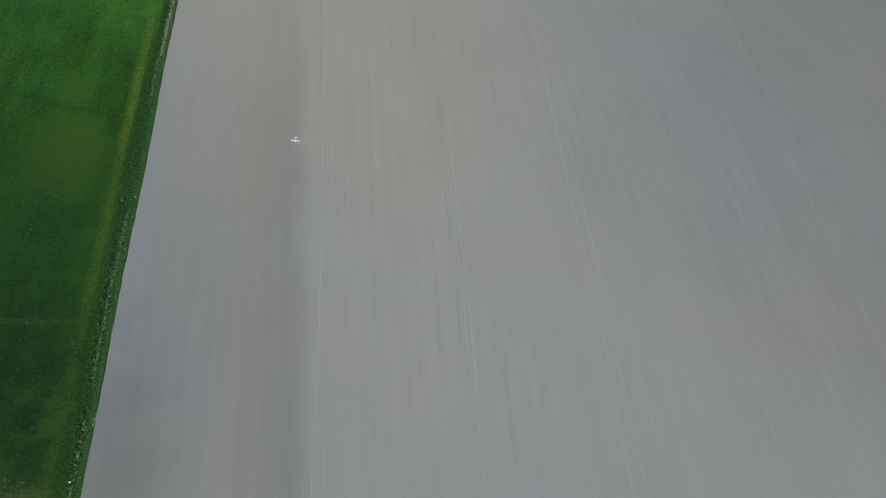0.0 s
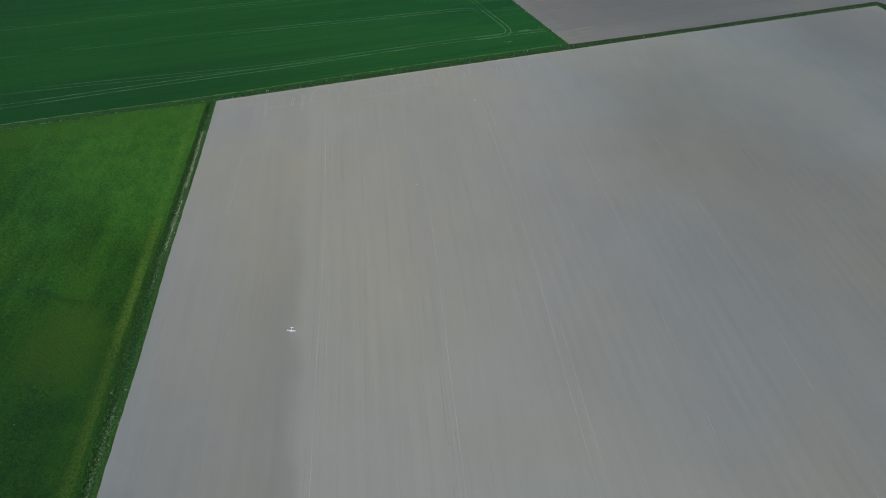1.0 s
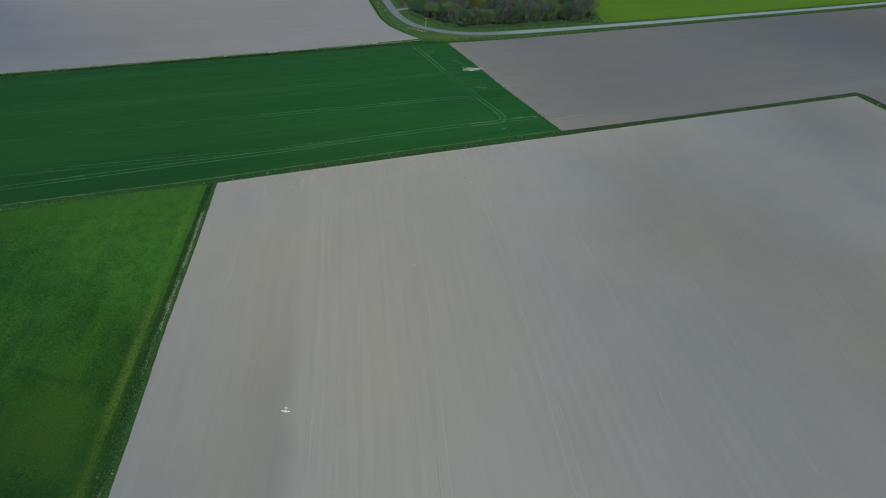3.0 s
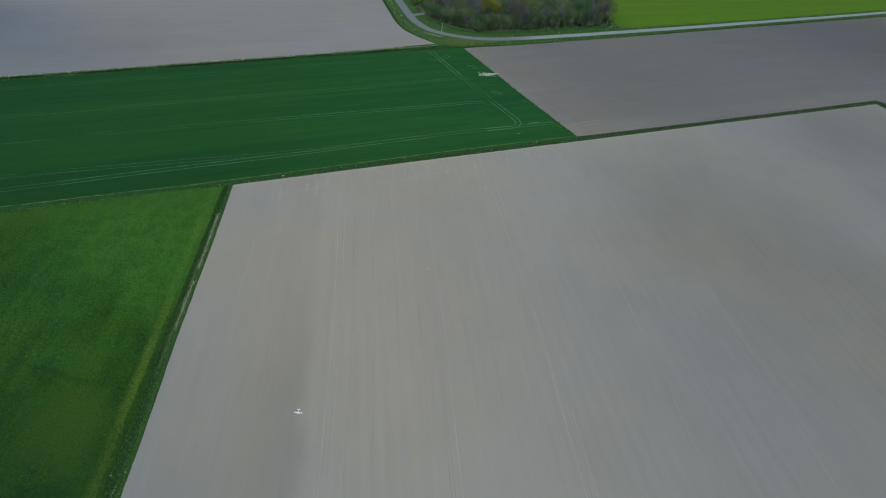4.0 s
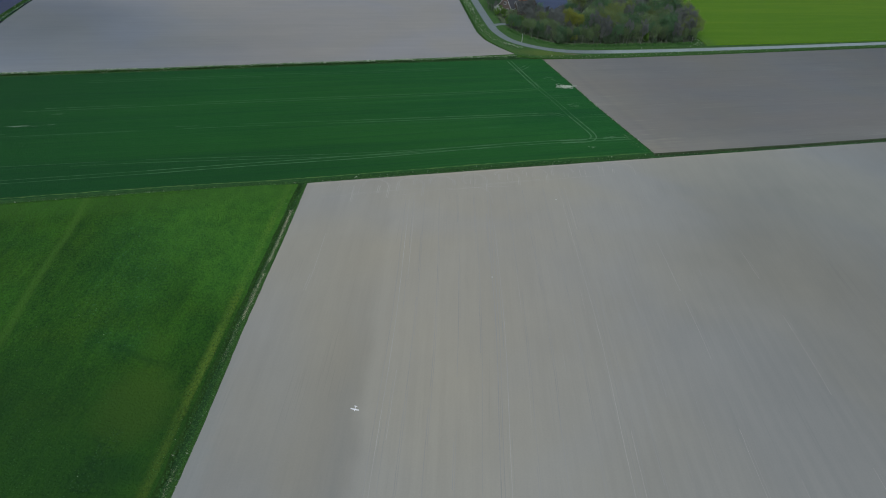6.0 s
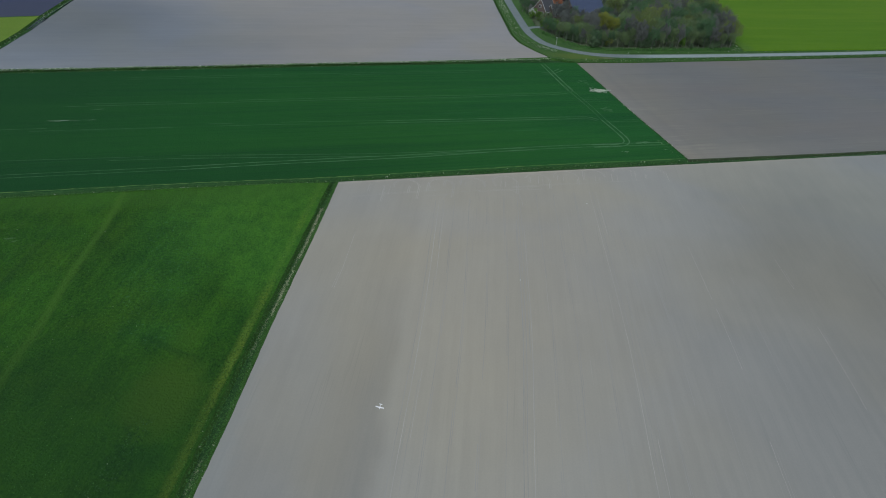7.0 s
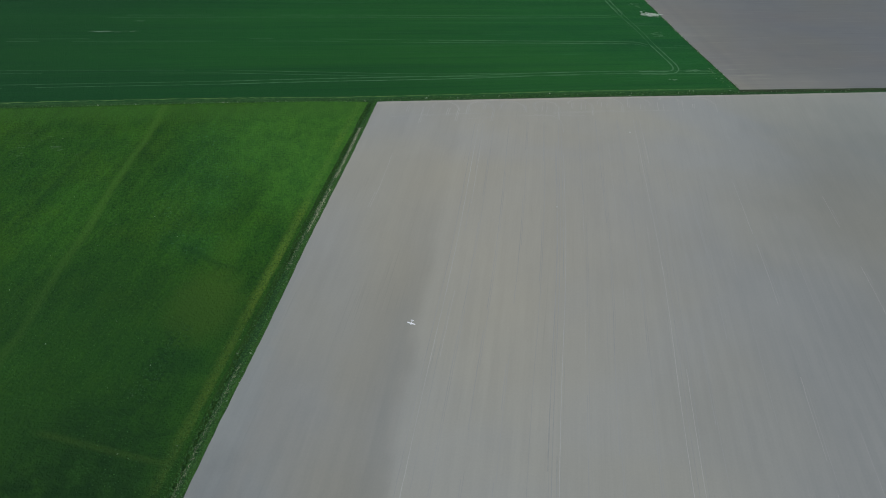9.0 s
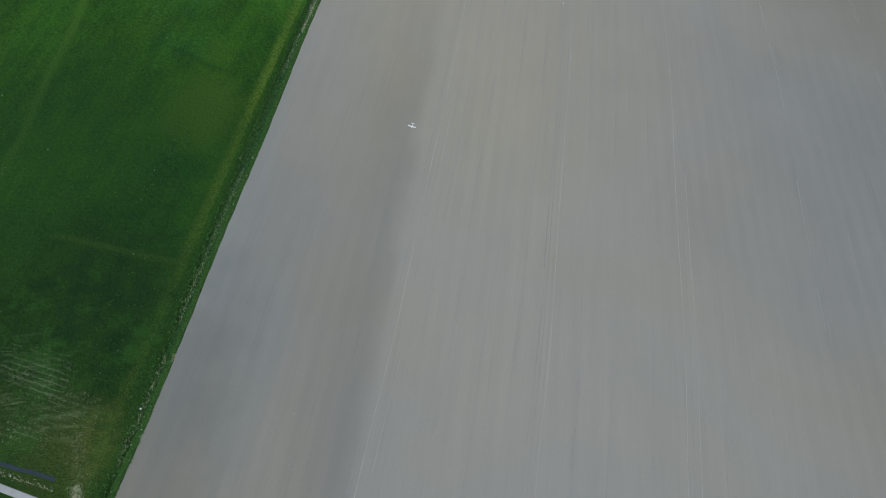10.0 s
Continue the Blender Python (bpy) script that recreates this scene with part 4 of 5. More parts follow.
tufts("verge_weeds", [(38.5, 470), (41.0, 434), (43.8, 396), (47.5, 358), (51, 346.5), (57, 337.5), (64, 333)], 3.4, 22, 0.26, (4, 3, 0.6, 0.5), "rough weeds on the road's verge", -0.0, seed=9, across=0.0)
tufts("verge_weeds", [(39.0, 470), (41.6, 434), (44.6, 396), (48.3, 358), (51.6, 347.0), (57.2, 338.5), (64, 334)], 2.6, 14, 0.26, (2, 2, 0.8, 3.5), "clumps of white flowering weeds on the road's verge", -0.0, seed=91, across=0.0, gate=-0.05)
tufts("verge_weeds", [(100, 340.4), (130, 349.4), (160, 359), (216, 376), (264, 391.4), (402, 438)], 1.0, 9, 0.3, (7, 2, 0.2, 0.1), "dark grass along the far side of the road", -0.0, seed=10, across=0.0)


def stalks(name, line, width, per_metre, length, thick, label, z=0.1, seed=0, gate=0.0, turn=None):
    """Thin bleached stalks that lie and lean, in loose bunches along a line."""
    rng = random.Random(seed)
    verts, faces = [], []
    pts = smooth_line(line, 1.0)
    for p, q in zip(pts, pts[1:]):
        d = q - p
        n = Vector((d.y, -d.x)).normalized()
        if gate and noise.noise((p.x * 0.11, p.y * 0.11, seed * 3.7)) < gate - 0.5:
            continue
        for _ in range(int(per_metre * d.length + rng.random())):
            c = p + d * rng.random() + n * rng.gauss(0, 0.27) * width
            a = math.atan2(d.y, d.x) + rng.gauss(0, 0.5) if turn is None else turn + rng.gauss(0, 0.25)
            h = length * rng.uniform(0.4, 1.2)
            w = thick * rng.uniform(0.6, 1.4)
            bend = rng.gauss(0, 0.26)
            k = len(verts)
            for i in range(4):
                aa = a + bend * i
                c2 = c + Vector((math.cos(aa), math.sin(aa))) * h * i / 3
                o = Vector((-math.sin(aa), math.cos(aa))) * w / 2 * (1.0, 1.0, 0.8, 0.3)[i]
                zz = z + (0.0, 0.10, 0.16, 0.12)[i] * min(1.0, h)
                verts += [(*(c2 - o), zz), (*(c2 + o), zz)]
            faces += [(k + 2 * i, k + 2 * i + 1, k + 2 * i + 3, k + 2 * i + 2) for i in range(3)]
    me = bpy.data.meshes.new(name)
    me.from_pydata(verts, [], faces)
    me.materials.append(M_STRAW)
    return tagged(new(name, me), label, "dry stalks", "", "stuff")


stalks("dry_stalks", shift(SOIL_EDGE, -1.5), 0.6, 8.0, 0.6, 0.016, "bleached reed stalks lying along the ditch", -0.05, 1, 0.56)
stalks("dry_stalks", shift([(-28.6, 120), (-26.6, 140), (-24.3, 168)], -1.1), 0.7, 26.0, 0.7, 0.024, "bleached reed stalks lying along the ditch", -0.1, 2, 0.45)


def straw_rows(label, seed, count):
    """Bleached flecks of straw, loosely in rows, that thin out towards the patch's rim."""
    rng = random.Random(seed)
    verts, faces = [], []
    while len(faces) < count:
        u, v = rng.uniform(-1, 1), rng.uniform(-1, 1)
        if u * u + v * v > rng.uniform(0.15, 1.0):
            continue
        b = v * 8.0
        if rng.random() < 0.75:
            b = round(b / 0.9) * 0.9 + rng.gauss(0, 0.12)
        x = -53.0 + u * 11.5
        y = 34.5 + b - 0.24 * (x + 54.0)
        if noise.noise((x * 0.12, y * 0.30, seed)) + 0.5 * noise.noise((x * 0.6, y * 1.2, seed + 4)) < rng.uniform(-0.3, 0.45):
            continue
        a, h, w = -0.24 + rng.gauss(0, 0.4), rng.uniform(0.05, 0.20), rng.uniform(0.005, 0.014)
        d, o = Vector((math.cos(a), math.sin(a))) * h, Vector((-math.sin(a), math.cos(a))) * w
        k = len(verts)
        verts += [(x - o.x, y - o.y, 0.02), (x + o.x, y + o.y, 0.02), (x + d.x + o.x, y + d.y + o.y, 0.07), (x + d.x - o.x, y + d.y - o.y, 0.07)]
        faces.append((k, k + 1, k + 2, k + 3))
    me = bpy.data.meshes.new("straw_rows")
    me.from_pydata(verts, [], faces)
    me.materials.append(M_STRAW)
    tagged(new("straw_rows", me), label, "straw", "", "stuff")


straw_rows("bleached straw lying in loose rows on the meadow", 20, 3000)
tufts("dark_tussocks", [(-45.0, 88), (-46.8, 82), (-48.0, 74), (-48.6, 70)], 3.6, 8, 0.2, (1, 0.1, 0.04, 0.02, 7), "dark tussocks on the damp meadow", 0.0, seed=34, across=0.0)
tufts("dark_tussocks", [(-52, 66), (-45, 52), (-43, 38)], 9.0, 14, 0.13, (2, 0.3, 0.1, 0.04, 5), "dark tussocks on the damp meadow", 0.0, seed=35, across=0.0)
stalks("dry_stalks", [(-45.0, 29.5), (-43.2, 25.2), (-42.0, 22.0), (-41.6, 17.5)], 2.8, 40.0, 0.3, 0.016, "trampled bleached stalks beside the farm way", 0.04, 141, 0.0, -1.9)
stalks("dry_stalks", [(-42.5, 22.6), (-42.1, 20.0), (-42.0, 17.0)], 1.3, 90.0, 0.5, 0.026, "trampled bleached stalks beside the farm way", 0.05, 142, 0.0, -1.9)
stalks("dry_stalks", [(-55, 23.6), (-45.5, 21.6)], 0.8, 12.0, 0.3, 0.04, "bleached stalks between water and farm way", 0.04, 42)
tufts("meadow_tussocks", [(-68, 44), (-58, 33), (-49, 28)], 13, 60, 0.10, (7, 2, 0.25, 0.05, 3), "scattered dark tussocks on the meadow", 0.0, seed=31, across=0.0)
tufts("meadow_tussocks", [(-62, 20), (-54, 25.6), (-44, 23.6), (-41, 18)], 3.0, 22, 0.12, (6, 2, 0.1, 0.03, 3), "tussocks beside the narrow water", 0.0, seed=32, across=0.0)
tufts("meadow_tussocks", [(-104, 150), (-80, 112), (-70, 90), (-66, 66)], 46, 60, 0.11, (6, 2, 0.08, 0.03, 3), "scattered tussocks on the meadow", 0.0, seed=33, across=0.0)

# ---------------------------------------------------------------- trees
def leaves(name, col, var=0.3, thin=0.35):
    """Thin foliage that lets some light through."""
    k = Mat(name, 0.75, 0.15)
    f = k.math("ADD", k.math("MULTIPLY", k.island(), 0.45), k.math("MULTIPLY", k.own(), 0.55))
    tone = k.mix(f, tuple(c * (1 - var) for c in col), tuple(c * (1 + var) for c in col))
    k.done(tone)
    glow = k.nt.nodes.new("ShaderNodeBsdfTranslucent")
    k.put(glow.inputs["Color"], tone)
    both = k.nt.nodes.new("ShaderNodeMixShader")
    both.inputs["Fac"].default_value = thin
    k.nt.links.new(k.b.outputs[0], both.inputs[1])
    k.nt.links.new(glow.outputs[0], both.inputs[2])
    k.nt.links.new(both.outputs[0], k.nt.nodes["Material Output"].inputs["Surface"])
    return k.m


M_BARK = plain("grey_bark", (0.180, 0.195, 0.165), 0.9, 0.3, 4.0)
M_TWIG = leaves("bare_budding_twigs", (0.182, 0.200, 0.190), 0.24, 0.45)
LEAF = {
    "olive": leaves("young_olive_leaves", (0.182, 0.266, 0.120), 0.36, 0.48),
    "dark": leaves("dark_green_leaves", (0.110, 0.212, 0.100), 0.36, 0.48),
    "yellow": leaves("yellow_green_leaves", (0.275, 0.315, 0.062), 0.26),
    "fresh": leaves("fresh_green_leaves", (0.140, 0.260, 0.052), 0.24, 0.45),
    "pale": leaves("pale_poplar_leaves", (0.250, 0.360, 0.140), 0.2),
    "gold": leaves("olive_yellow_leaves", (0.200, 0.262, 0.088), 0.3, 0.45),
    "blossom": leaves("white_blossom", (0.40, 0.44, 0.40), 0.35),
    "copper": leaves("copper_leaves", (0.62, 0.30, 0.17), 0.2),
    "shrub": leaves("shrub_leaves", (0.142, 0.222, 0.122), 0.25, 0.45),
    "purple": leaves("purple_leaves", (0.105, 0.070, 0.105), 0.25),
    "bare": leaves("swelling_buds", (0.188, 0.225, 0.170), 0.3, 0.45),
}


def tube(bm, path, radii, sides=6):
    rings = []
    for i, p in enumerate(path):
        d = (path[min(i + 1, len(path) - 1)] - path[max(i - 1, 0)]).normalized()
        x = d.orthogonal().normalized()
        y = d.cross(x)
        rings.append([bm.verts.new(p + (x * math.cos(j / sides * math.tau) + y * math.sin(j / sides * math.tau)) * radii[i]) for j in range(sides)])
    for a, b in zip(rings, rings[1:]):
        for j in range(sides):
            bm.faces.new((a[j], a[(j + 1) % sides], b[(j + 1) % sides], b[j]))
    bm.faces.new(rings[-1])


def make_tree(kind, height, spread, seed, base=0.3):
    """A tree at the origin: a tapered trunk that forks into limbs and boughs, twigs at their ends, and a crown of leaves or buds."""
    rng = random.Random(seed)
    thin = kind == "bare"
    root = empty("shrub" if kind == "shrub" else "tree")
    bm = bmesh.new()
    lean = Vector((rng.uniform(-0.4, 0.4), rng.uniform(-0.4, 0.4), 0))
    top = lean + Vector((0, 0, height * 0.74))
    path = [Vector((0, 0, -0.15)), Vector((0, 0, height * 0.12)), lean * 0.4 + Vector((0, 0, height * 0.4)), top]
    r = height * 0.013
    tube(bm, path, [r * 1.5, r, r * 0.75, r * 0.25])
    ends = [(top + Vector((0, 0, height * 0.1)), Vector((0, 0, 1)))]
    limbs = rng.randint(8, 10)
    for i in range(limbs):
        f = base + (0.74 - base) * (i + rng.random()) / limbs
        start = path[1].lerp(top, (f - 0.12) / 0.62)
        a = i * 2.4 + rng.uniform(-0.4, 0.4)
        # the crown is widest below its middle and rounds off above
        u = (f - base) / (0.74 - base)
        reach = spread * (0.62 + 0.38 * math.sin(math.pi * min(1.0, 0.25 + 0.7 * u))) * rng.uniform(0.75, 1.0) * (1.0 - 0.35 * u)
        out = Vector((math.cos(a), math.sin(a), 0))
        end = start + out * reach * (0.72 if thin else 1.0) + Vector((0, 0, height * (rng.uniform(0.24, 0.42) if thin else rng.uniform(0.14, 0.32))))
        mid = start.lerp(end, 0.5) + out * reach * 0.12 + Vector((0, 0, rng.uniform(-0.7, -0.1)))
        tube(bm, [start, mid, end], [r * 0.5, r * 0.34, r * 0.1], 5)
        ends.append((end, (out + Vector((0, 0, 0.7))).normalized()))
        for _ in range(5):
            t = rng.uniform(0.3, 0.95)
            p = start.lerp(mid, t * 2) if t < 0.5 else mid.lerp(end, t * 2 - 1)
            d = (out.lerp(Vector((rng.gauss(0, 1), rng.gauss(0, 1), rng.uniform(0.4, 2.2))), 0.65)).normalized()
            q = p + d * spread * rng.uniform(0.2, 0.42)
            tube(bm, [p, q], [r * 0.22, r * 0.06], 3)
            ends.append((q, d))
    part("trunk", bm, M_BARK, root)
    verts, faces, mats = [], [], []

    def rand_dir(up=0.0):
        v = Vector((rng.gauss(0, 1), rng.gauss(0, 1), rng.gauss(0, 1) + up))
        return v.normalized()

    def twig(c, d, length, w):
        side = d.orthogonal().normalized() * w
        k = len(verts)
        verts.extend((c - side, c + side, c + d * length))
        faces.append((k, k + 1, k + 2))
        mats.append(1)

    def leaf(p, n, size):
        x = n.orthogonal().normalized()
        y = n.cross(x)
        k = len(verts)
        verts.extend((p + x * size, p + y * size * 0.8 + n * size * 0.5, p - x * size * rng.uniform(0.7, 1.2), p - y * size))
        faces.append((k, k + 1, k + 2, k + 3))
        mats.append(0)

    for c, d in ends:
        rad = spread * (rng.uniform(0.16, 0.28) if thin else rng.uniform(0.18, 0.33))
        for _ in range(66 if thin else 8):
            w = (d * 0.6 + rand_dir(1.5 if thin else 0.9)).normalized()
            twig(c + rand_dir() * rad * 0.9 * rng.random(), w, rad * rng.uniform(0.6, 1.9), 0.025)
        for _ in range(22 if thin else 60):
            v = rand_dir(0.15)
            p = c + d * rad * 0.35 + Vector((v.x, v.y, v.z * 1.15)) * rad * (0.15 + 1.35 * rng.random() ** 0.7)
            leaf(p, (v + rand_dir() * 0.9).normalized(), (0.06 if thin else 0.148) * rng.uniform(0.6, 1.5))
    me = bpy.data.meshes.new("crown")
    me.from_pydata([tuple(v) for v in verts], [], faces)
    me.materials.append(LEAF[kind])
    me.materials.append(M_TWIG)
    me.polygons.foreach_set("material_index", mats)
    crown = new("crown", me)
    crown.parent = root
    return root


LABELS = {"olive": "tree in young olive-green leaf in the wood", "dark": "dark green tree in the wood", "yellow": "tree in bright yellow-green leaf", "gold": "tree in opening olive-yellow leaf", "blossom": "small tree in white blossom beside the farmyard",
          "fresh": "low fresh green tree at the wood's edge", "pale": "pale green poplar behind the barn", "copper": "copper-leaved tree beside the farmhouse",
          "shrub": "low green shrub under the trees of the wood", "purple": "dark purple-leaved tree behind the farmhouse", "bare": "nearly bare budding tree with purplish twigs"}
kinds = []
BY = {}
for kind, h, sp, base in (("olive", 12.5, 4.1, 0.3), ("olive", 13.5, 4.5, 0.32), ("olive", 12, 4.2, 0.25), ("bare", 13, 4.6, 0.28), ("bare", 14, 4.3, 0.3), ("bare", 12.5, 4.9, 0.25),
                          ("bare", 12, 4.3, 0.24), ("dark", 12, 4.2, 0.24), ("dark", 13, 4.5, 0.28), ("yellow", 11, 3.7, 0.25), ("gold", 12.5, 4.4, 0.26), ("fresh", 6.5, 2.9, 0.1), ("fresh", 7.5, 2.6, 0.12),
                          ("pale", 14, 3.2, 0.2), ("copper", 9, 3.0, 0.2), ("blossom", 5.5, 1.9, 0.2), ("purple", 12, 3.8, 0.2), ("shrub", 3.4, 1.9, 0.08), ("shrub", 2.8, 1.7, 0.08)):
    t = tagged(make_tree(kind, h, sp, len(kinds) + 5, base), LABELS[kind], *(("shrub", "shrubs of the wood") if kind == "shrub" else ("tree", "trees of the wood")))
    BY.setdefault(kind, []).append(len(kinds))
    kinds.append((kind, t, [False]))

HOUSES = [(61.5, 391.0, 5.5), (66.5, 391.0, 4.0), (64.0, 399.5, 6.5), (68.0, 404, 6.0), (73.3, 399.6, 6.5), (80.0, 398.0, 10.5), (87.4, 401.0, 11.0), (93.5, 403.5, 10.5)]
WOOD_FRONT = [(58.5, 371.0), (60.5, 366.5), (66.5, 357.5), (75.5, 347.6), (88.0, 344.8), (117.8, 352.2), (148.8, 361.6), (161.5, 365.6)]


def wood_front(x):
    for (x0, y0), (x1, y1) in zip(WOOD_FRONT, WOOD_FRONT[1:]):
        if x0 <= x <= x1:
            return y0 + (y1 - y0) * (x - x0) / (x1 - x0)
    return 1e9


rng = random.Random(12)
spots = []
tries = 0
while len(spots) < 215 and tries < 60000:
    tries += 1
    x = rng.uniform(56, 162.0)
    f = wood_front(max(58.5, min(161.5, x)))
    y = f + rng.random() ** 1.15 * 94
    if y > 456 or (x < 62 and y < 410) or x < 56 + 0.02 * (y - 400):
        continue
    if any(math.hypot(x - hx, y - hy) < hr for hx, hy, hr in HOUSES):
        continue
    if x < 72 and 371 < y < 391:
        continue
    gap = 2.9 if y < f + 5 else 5.0 if y < f + 50 else 9.5
    if all((x - a) ** 2 + (y - b) ** 2 > gap * gap for a, b, _ in spots):
        spots.append((x, y, y - f))


def plant(x, y, kind, scale, slim=1.0):
    i = rng.choice(BY[kind])
    _, first, used = kinds[i]
    m = pose(x, y, 0.0, 0, 0, rng.uniform(0, 360)) @ Matrix.Diagonal((scale * slim * rng.uniform(0.9, 1.1), scale * slim * rng.uniform(0.9, 1.1), scale, 1))
    if used[0]:
        made = copy_thing(first, Matrix.Identity(4))
        made.matrix_basis = m
    else:
        used[0] = True
        first.matrix_basis = m


# kinds stand in loose groups: bare stretches, green stretches
for x, y, depth in spots:
    stand = noise.noise((x * 0.055 + 3.1, y * 0.055, 0.4)) + 0.35 * noise.noise((x * 0.2, y * 0.2, 7.7))
    if 104 < x < 122 and depth < 30:
        stand -= 0.35
    if x > 140 and depth < 24:
        stand -= 0.2
    if 112 < x < 140 and 30 < depth < 60:
        stand += 0.3
    if stand < -0.13:
        kind = rng.choices(("bare", "olive", "dark", "gold"), (5, 2, 1, 2.2))[0]
    elif stand < 0.18:
        kind = rng.choices(("olive", "bare", "dark", "gold"), (3.6, 2.0, 2.3, 2.2))[0]
    else:
        kind = rng.choices(("dark", "olive", "fresh", "bare"), (5.5, 3, 0.8, 0.7))[0]
    if kind == "gold" and depth < 9:
        kind = "olive"
    scale = rng.uniform(0.6, 0.85) if depth < 5 else rng.uniform(0.8, 1.08)
    if x < 104 and 372 < y < 396:
        scale *= 0.56 if 76 < x < 96 else 0.72
        kind = "bare" if x < 82 or rng.random() < 0.4 else kind
    elif x < 101 and y < 393:
        scale *= 0.78
    if 88 < x < 102 and 352 < y < 372:
        scale *= 0.62
    if 100 < x < 114 and 384 < y < 407:
        scale *= 0.6
    plant(x, y, kind, scale, 0.74 if depth < 5 else 1.0)
plant(73.6, 408.0, "copper", 1.15)
for x, y, kind, scale in ((67.5, 387.0, "bare", 0.34), (70.0, 389.5, "bare", 0.42), (71.5, 386.5, "bare", 0.5), (74.0, 389.5, "bare", 0.7), (55.2, 398.0, "dark", 0.6), (54.0, 403.5, "dark", 0.65), (56.8, 393.5, "bare", 0.5), (57.5, 389.5, "fresh", 0.6), 
                          (75.5, 387.5, "bare", 0.8), (60.8, 386.0, "fresh", 0.7), (59.2, 395.0, "fresh", 0.6), (58.8, 401.0, "dark", 0.5), (60.0, 405.5, "bare", 0.6),
                          (75.5, 414.0, "purple", 1.0), (79.5, 415.5, "purple", 1.05), (84.0, 418.0, "dark", 1.0), (107.6, 408.5, "pale", 1.12), (110.5, 413.0, "pale", 1.15), (106.0, 413.5, "pale", 1.0), (80.5, 388.0, "dark", 0.68), (83.5, 385.5, "bare", 0.62), (93.0, 389.0, "bare", 0.6), (97.0, 391.0, "dark", 0.75),
                          (79.5, 383.5, "bare", 0.62), (99.5, 389.0, "dark", 0.72), (84.0, 380.0, "olive", 0.55), (114.5, 404.5, "bare", 0.62)):
    plant(x, y, kind, scale)
for x, y, scale in ((57.7, 391.4, 0.85), (103.5, 402.5, 0.9), (106.5, 391.2, 0.95)):
    plant(x, y, "blossom", scale)
for x, y, kind, scale in ((94.0, 370.5, "yellow", 1.0), (98.0, 368.5, "yellow", 0.86), (91.8, 347.6, "yellow", 0.46), (157.0, 367.5, "bare", 0.85), (160.0, 372.0, "gold", 0.9), (153.5, 366.5, "gold", 0.75), (163.2, 370.5, "gold", 0.72), (165.6, 376.0, "gold", 0.88), (163.0, 382.5, "bare", 0.85), (166.4, 387.0, "gold", 0.95), (164.5, 395.5, "olive", 0.95), (166.8, 402.0, "gold", 1.0), (165.2, 411.0, "gold", 1.0), (165.8, 419.0, "gold", 1.0), (163.5, 428.0, "bare", 1.0), (164.5, 437.0, "olive", 1.0), (61.5, 371.5, "fresh", 0.75), (64.5, 366.5, "fresh", 0.85), (66.5, 368.5, "fresh", 0.9),
                          (69.0, 360.0, "fresh", 0.7), (75.5, 355.5, "fresh", 0.8)):
    plant(x, y, kind, scale)

tufts("corner_grass", [(160, 362.5), (164.5, 364.5), (167.0, 370), (166.4, 385)], 4.0, 14, 0.4, (4, 5, 1.5, 0.2), "tall pale grass at the corner of wood and rape", 0.0, seed=52, across=0.0)
for _ in range(30):
    x = rng.uniform(67, 162)
    plant(x, wood_front(x) + rng.uniform(0.2, 7.0), "shrub", rng.uniform(0.6, 1.3))
# brambles and saplings under the wood's edge
tufts("undergrowth", [(61, 365.5), (66.5, 356.4), (75.6, 347.0), (88, 344.4), (118, 351.6), (149, 361.0), (162, 364.8)], 5.0, 24, 0.36, (8, 2.0, 0, 0, 3),
      "dark brambles under the trees", 0.0, seed=51, across=0.0)
field("wood_floor", [(61, 369), (67, 357.4), (76, 348.0), (88, 345.4), (118, 353.0), (149, 362.6), (161, 367.5), (166.5, 374), (167.5, 405), (164.6, 440), (158, 466), (50, 466), (57, 400), (59, 376)],
      M_FLOOR, "dark leaf litter under the trees", top=0.06, foot=-0.1, widths=0.4, bank=M_FLOOR, step=1.6, amount=0.8)

# ---------------------------------------------------------------- farm
M_BRICK = plain("brown_brick", (0.105, 0.085, 0.075), 0.9, 0.3, 2.0)
M_WHITE = plain("weathered_white_paint", (0.50, 0.52, 0.53), 0.6, 0.1, 1.0)
M_SLATE = plain("blue_grey_slate", (0.050, 0.068, 0.120), 0.8, 0.2, 0.8)
M_TILE = plain("dark_grey_tiles", (0.066, 0.072, 0.082), 0.85, 0.25, 1.2)
M_GLASS = Mat("dark_window_glass", 0.05, 0.5).done((0.02, 0.025, 0.03))
M_DOOR = plain("dark_green_door", (0.03, 0.06, 0.045), 0.5, 0.15, 2.0)


def box(bm, x0, x1, y0, y1, z0, z1):
    v = [bm.verts.new((x, y, z)) for z in (z0, z1) for x, y in ((x0, y0), (x1, y0), (x1, y1), (x0, y1))]
    for f in ((3, 2, 1, 0), (4, 5, 6, 7), (0, 1, 5, 4), (1, 2, 6, 5), (2, 3, 7, 6), (3, 0, 4, 7)):
        bm.faces.new([v[i] for i in f])


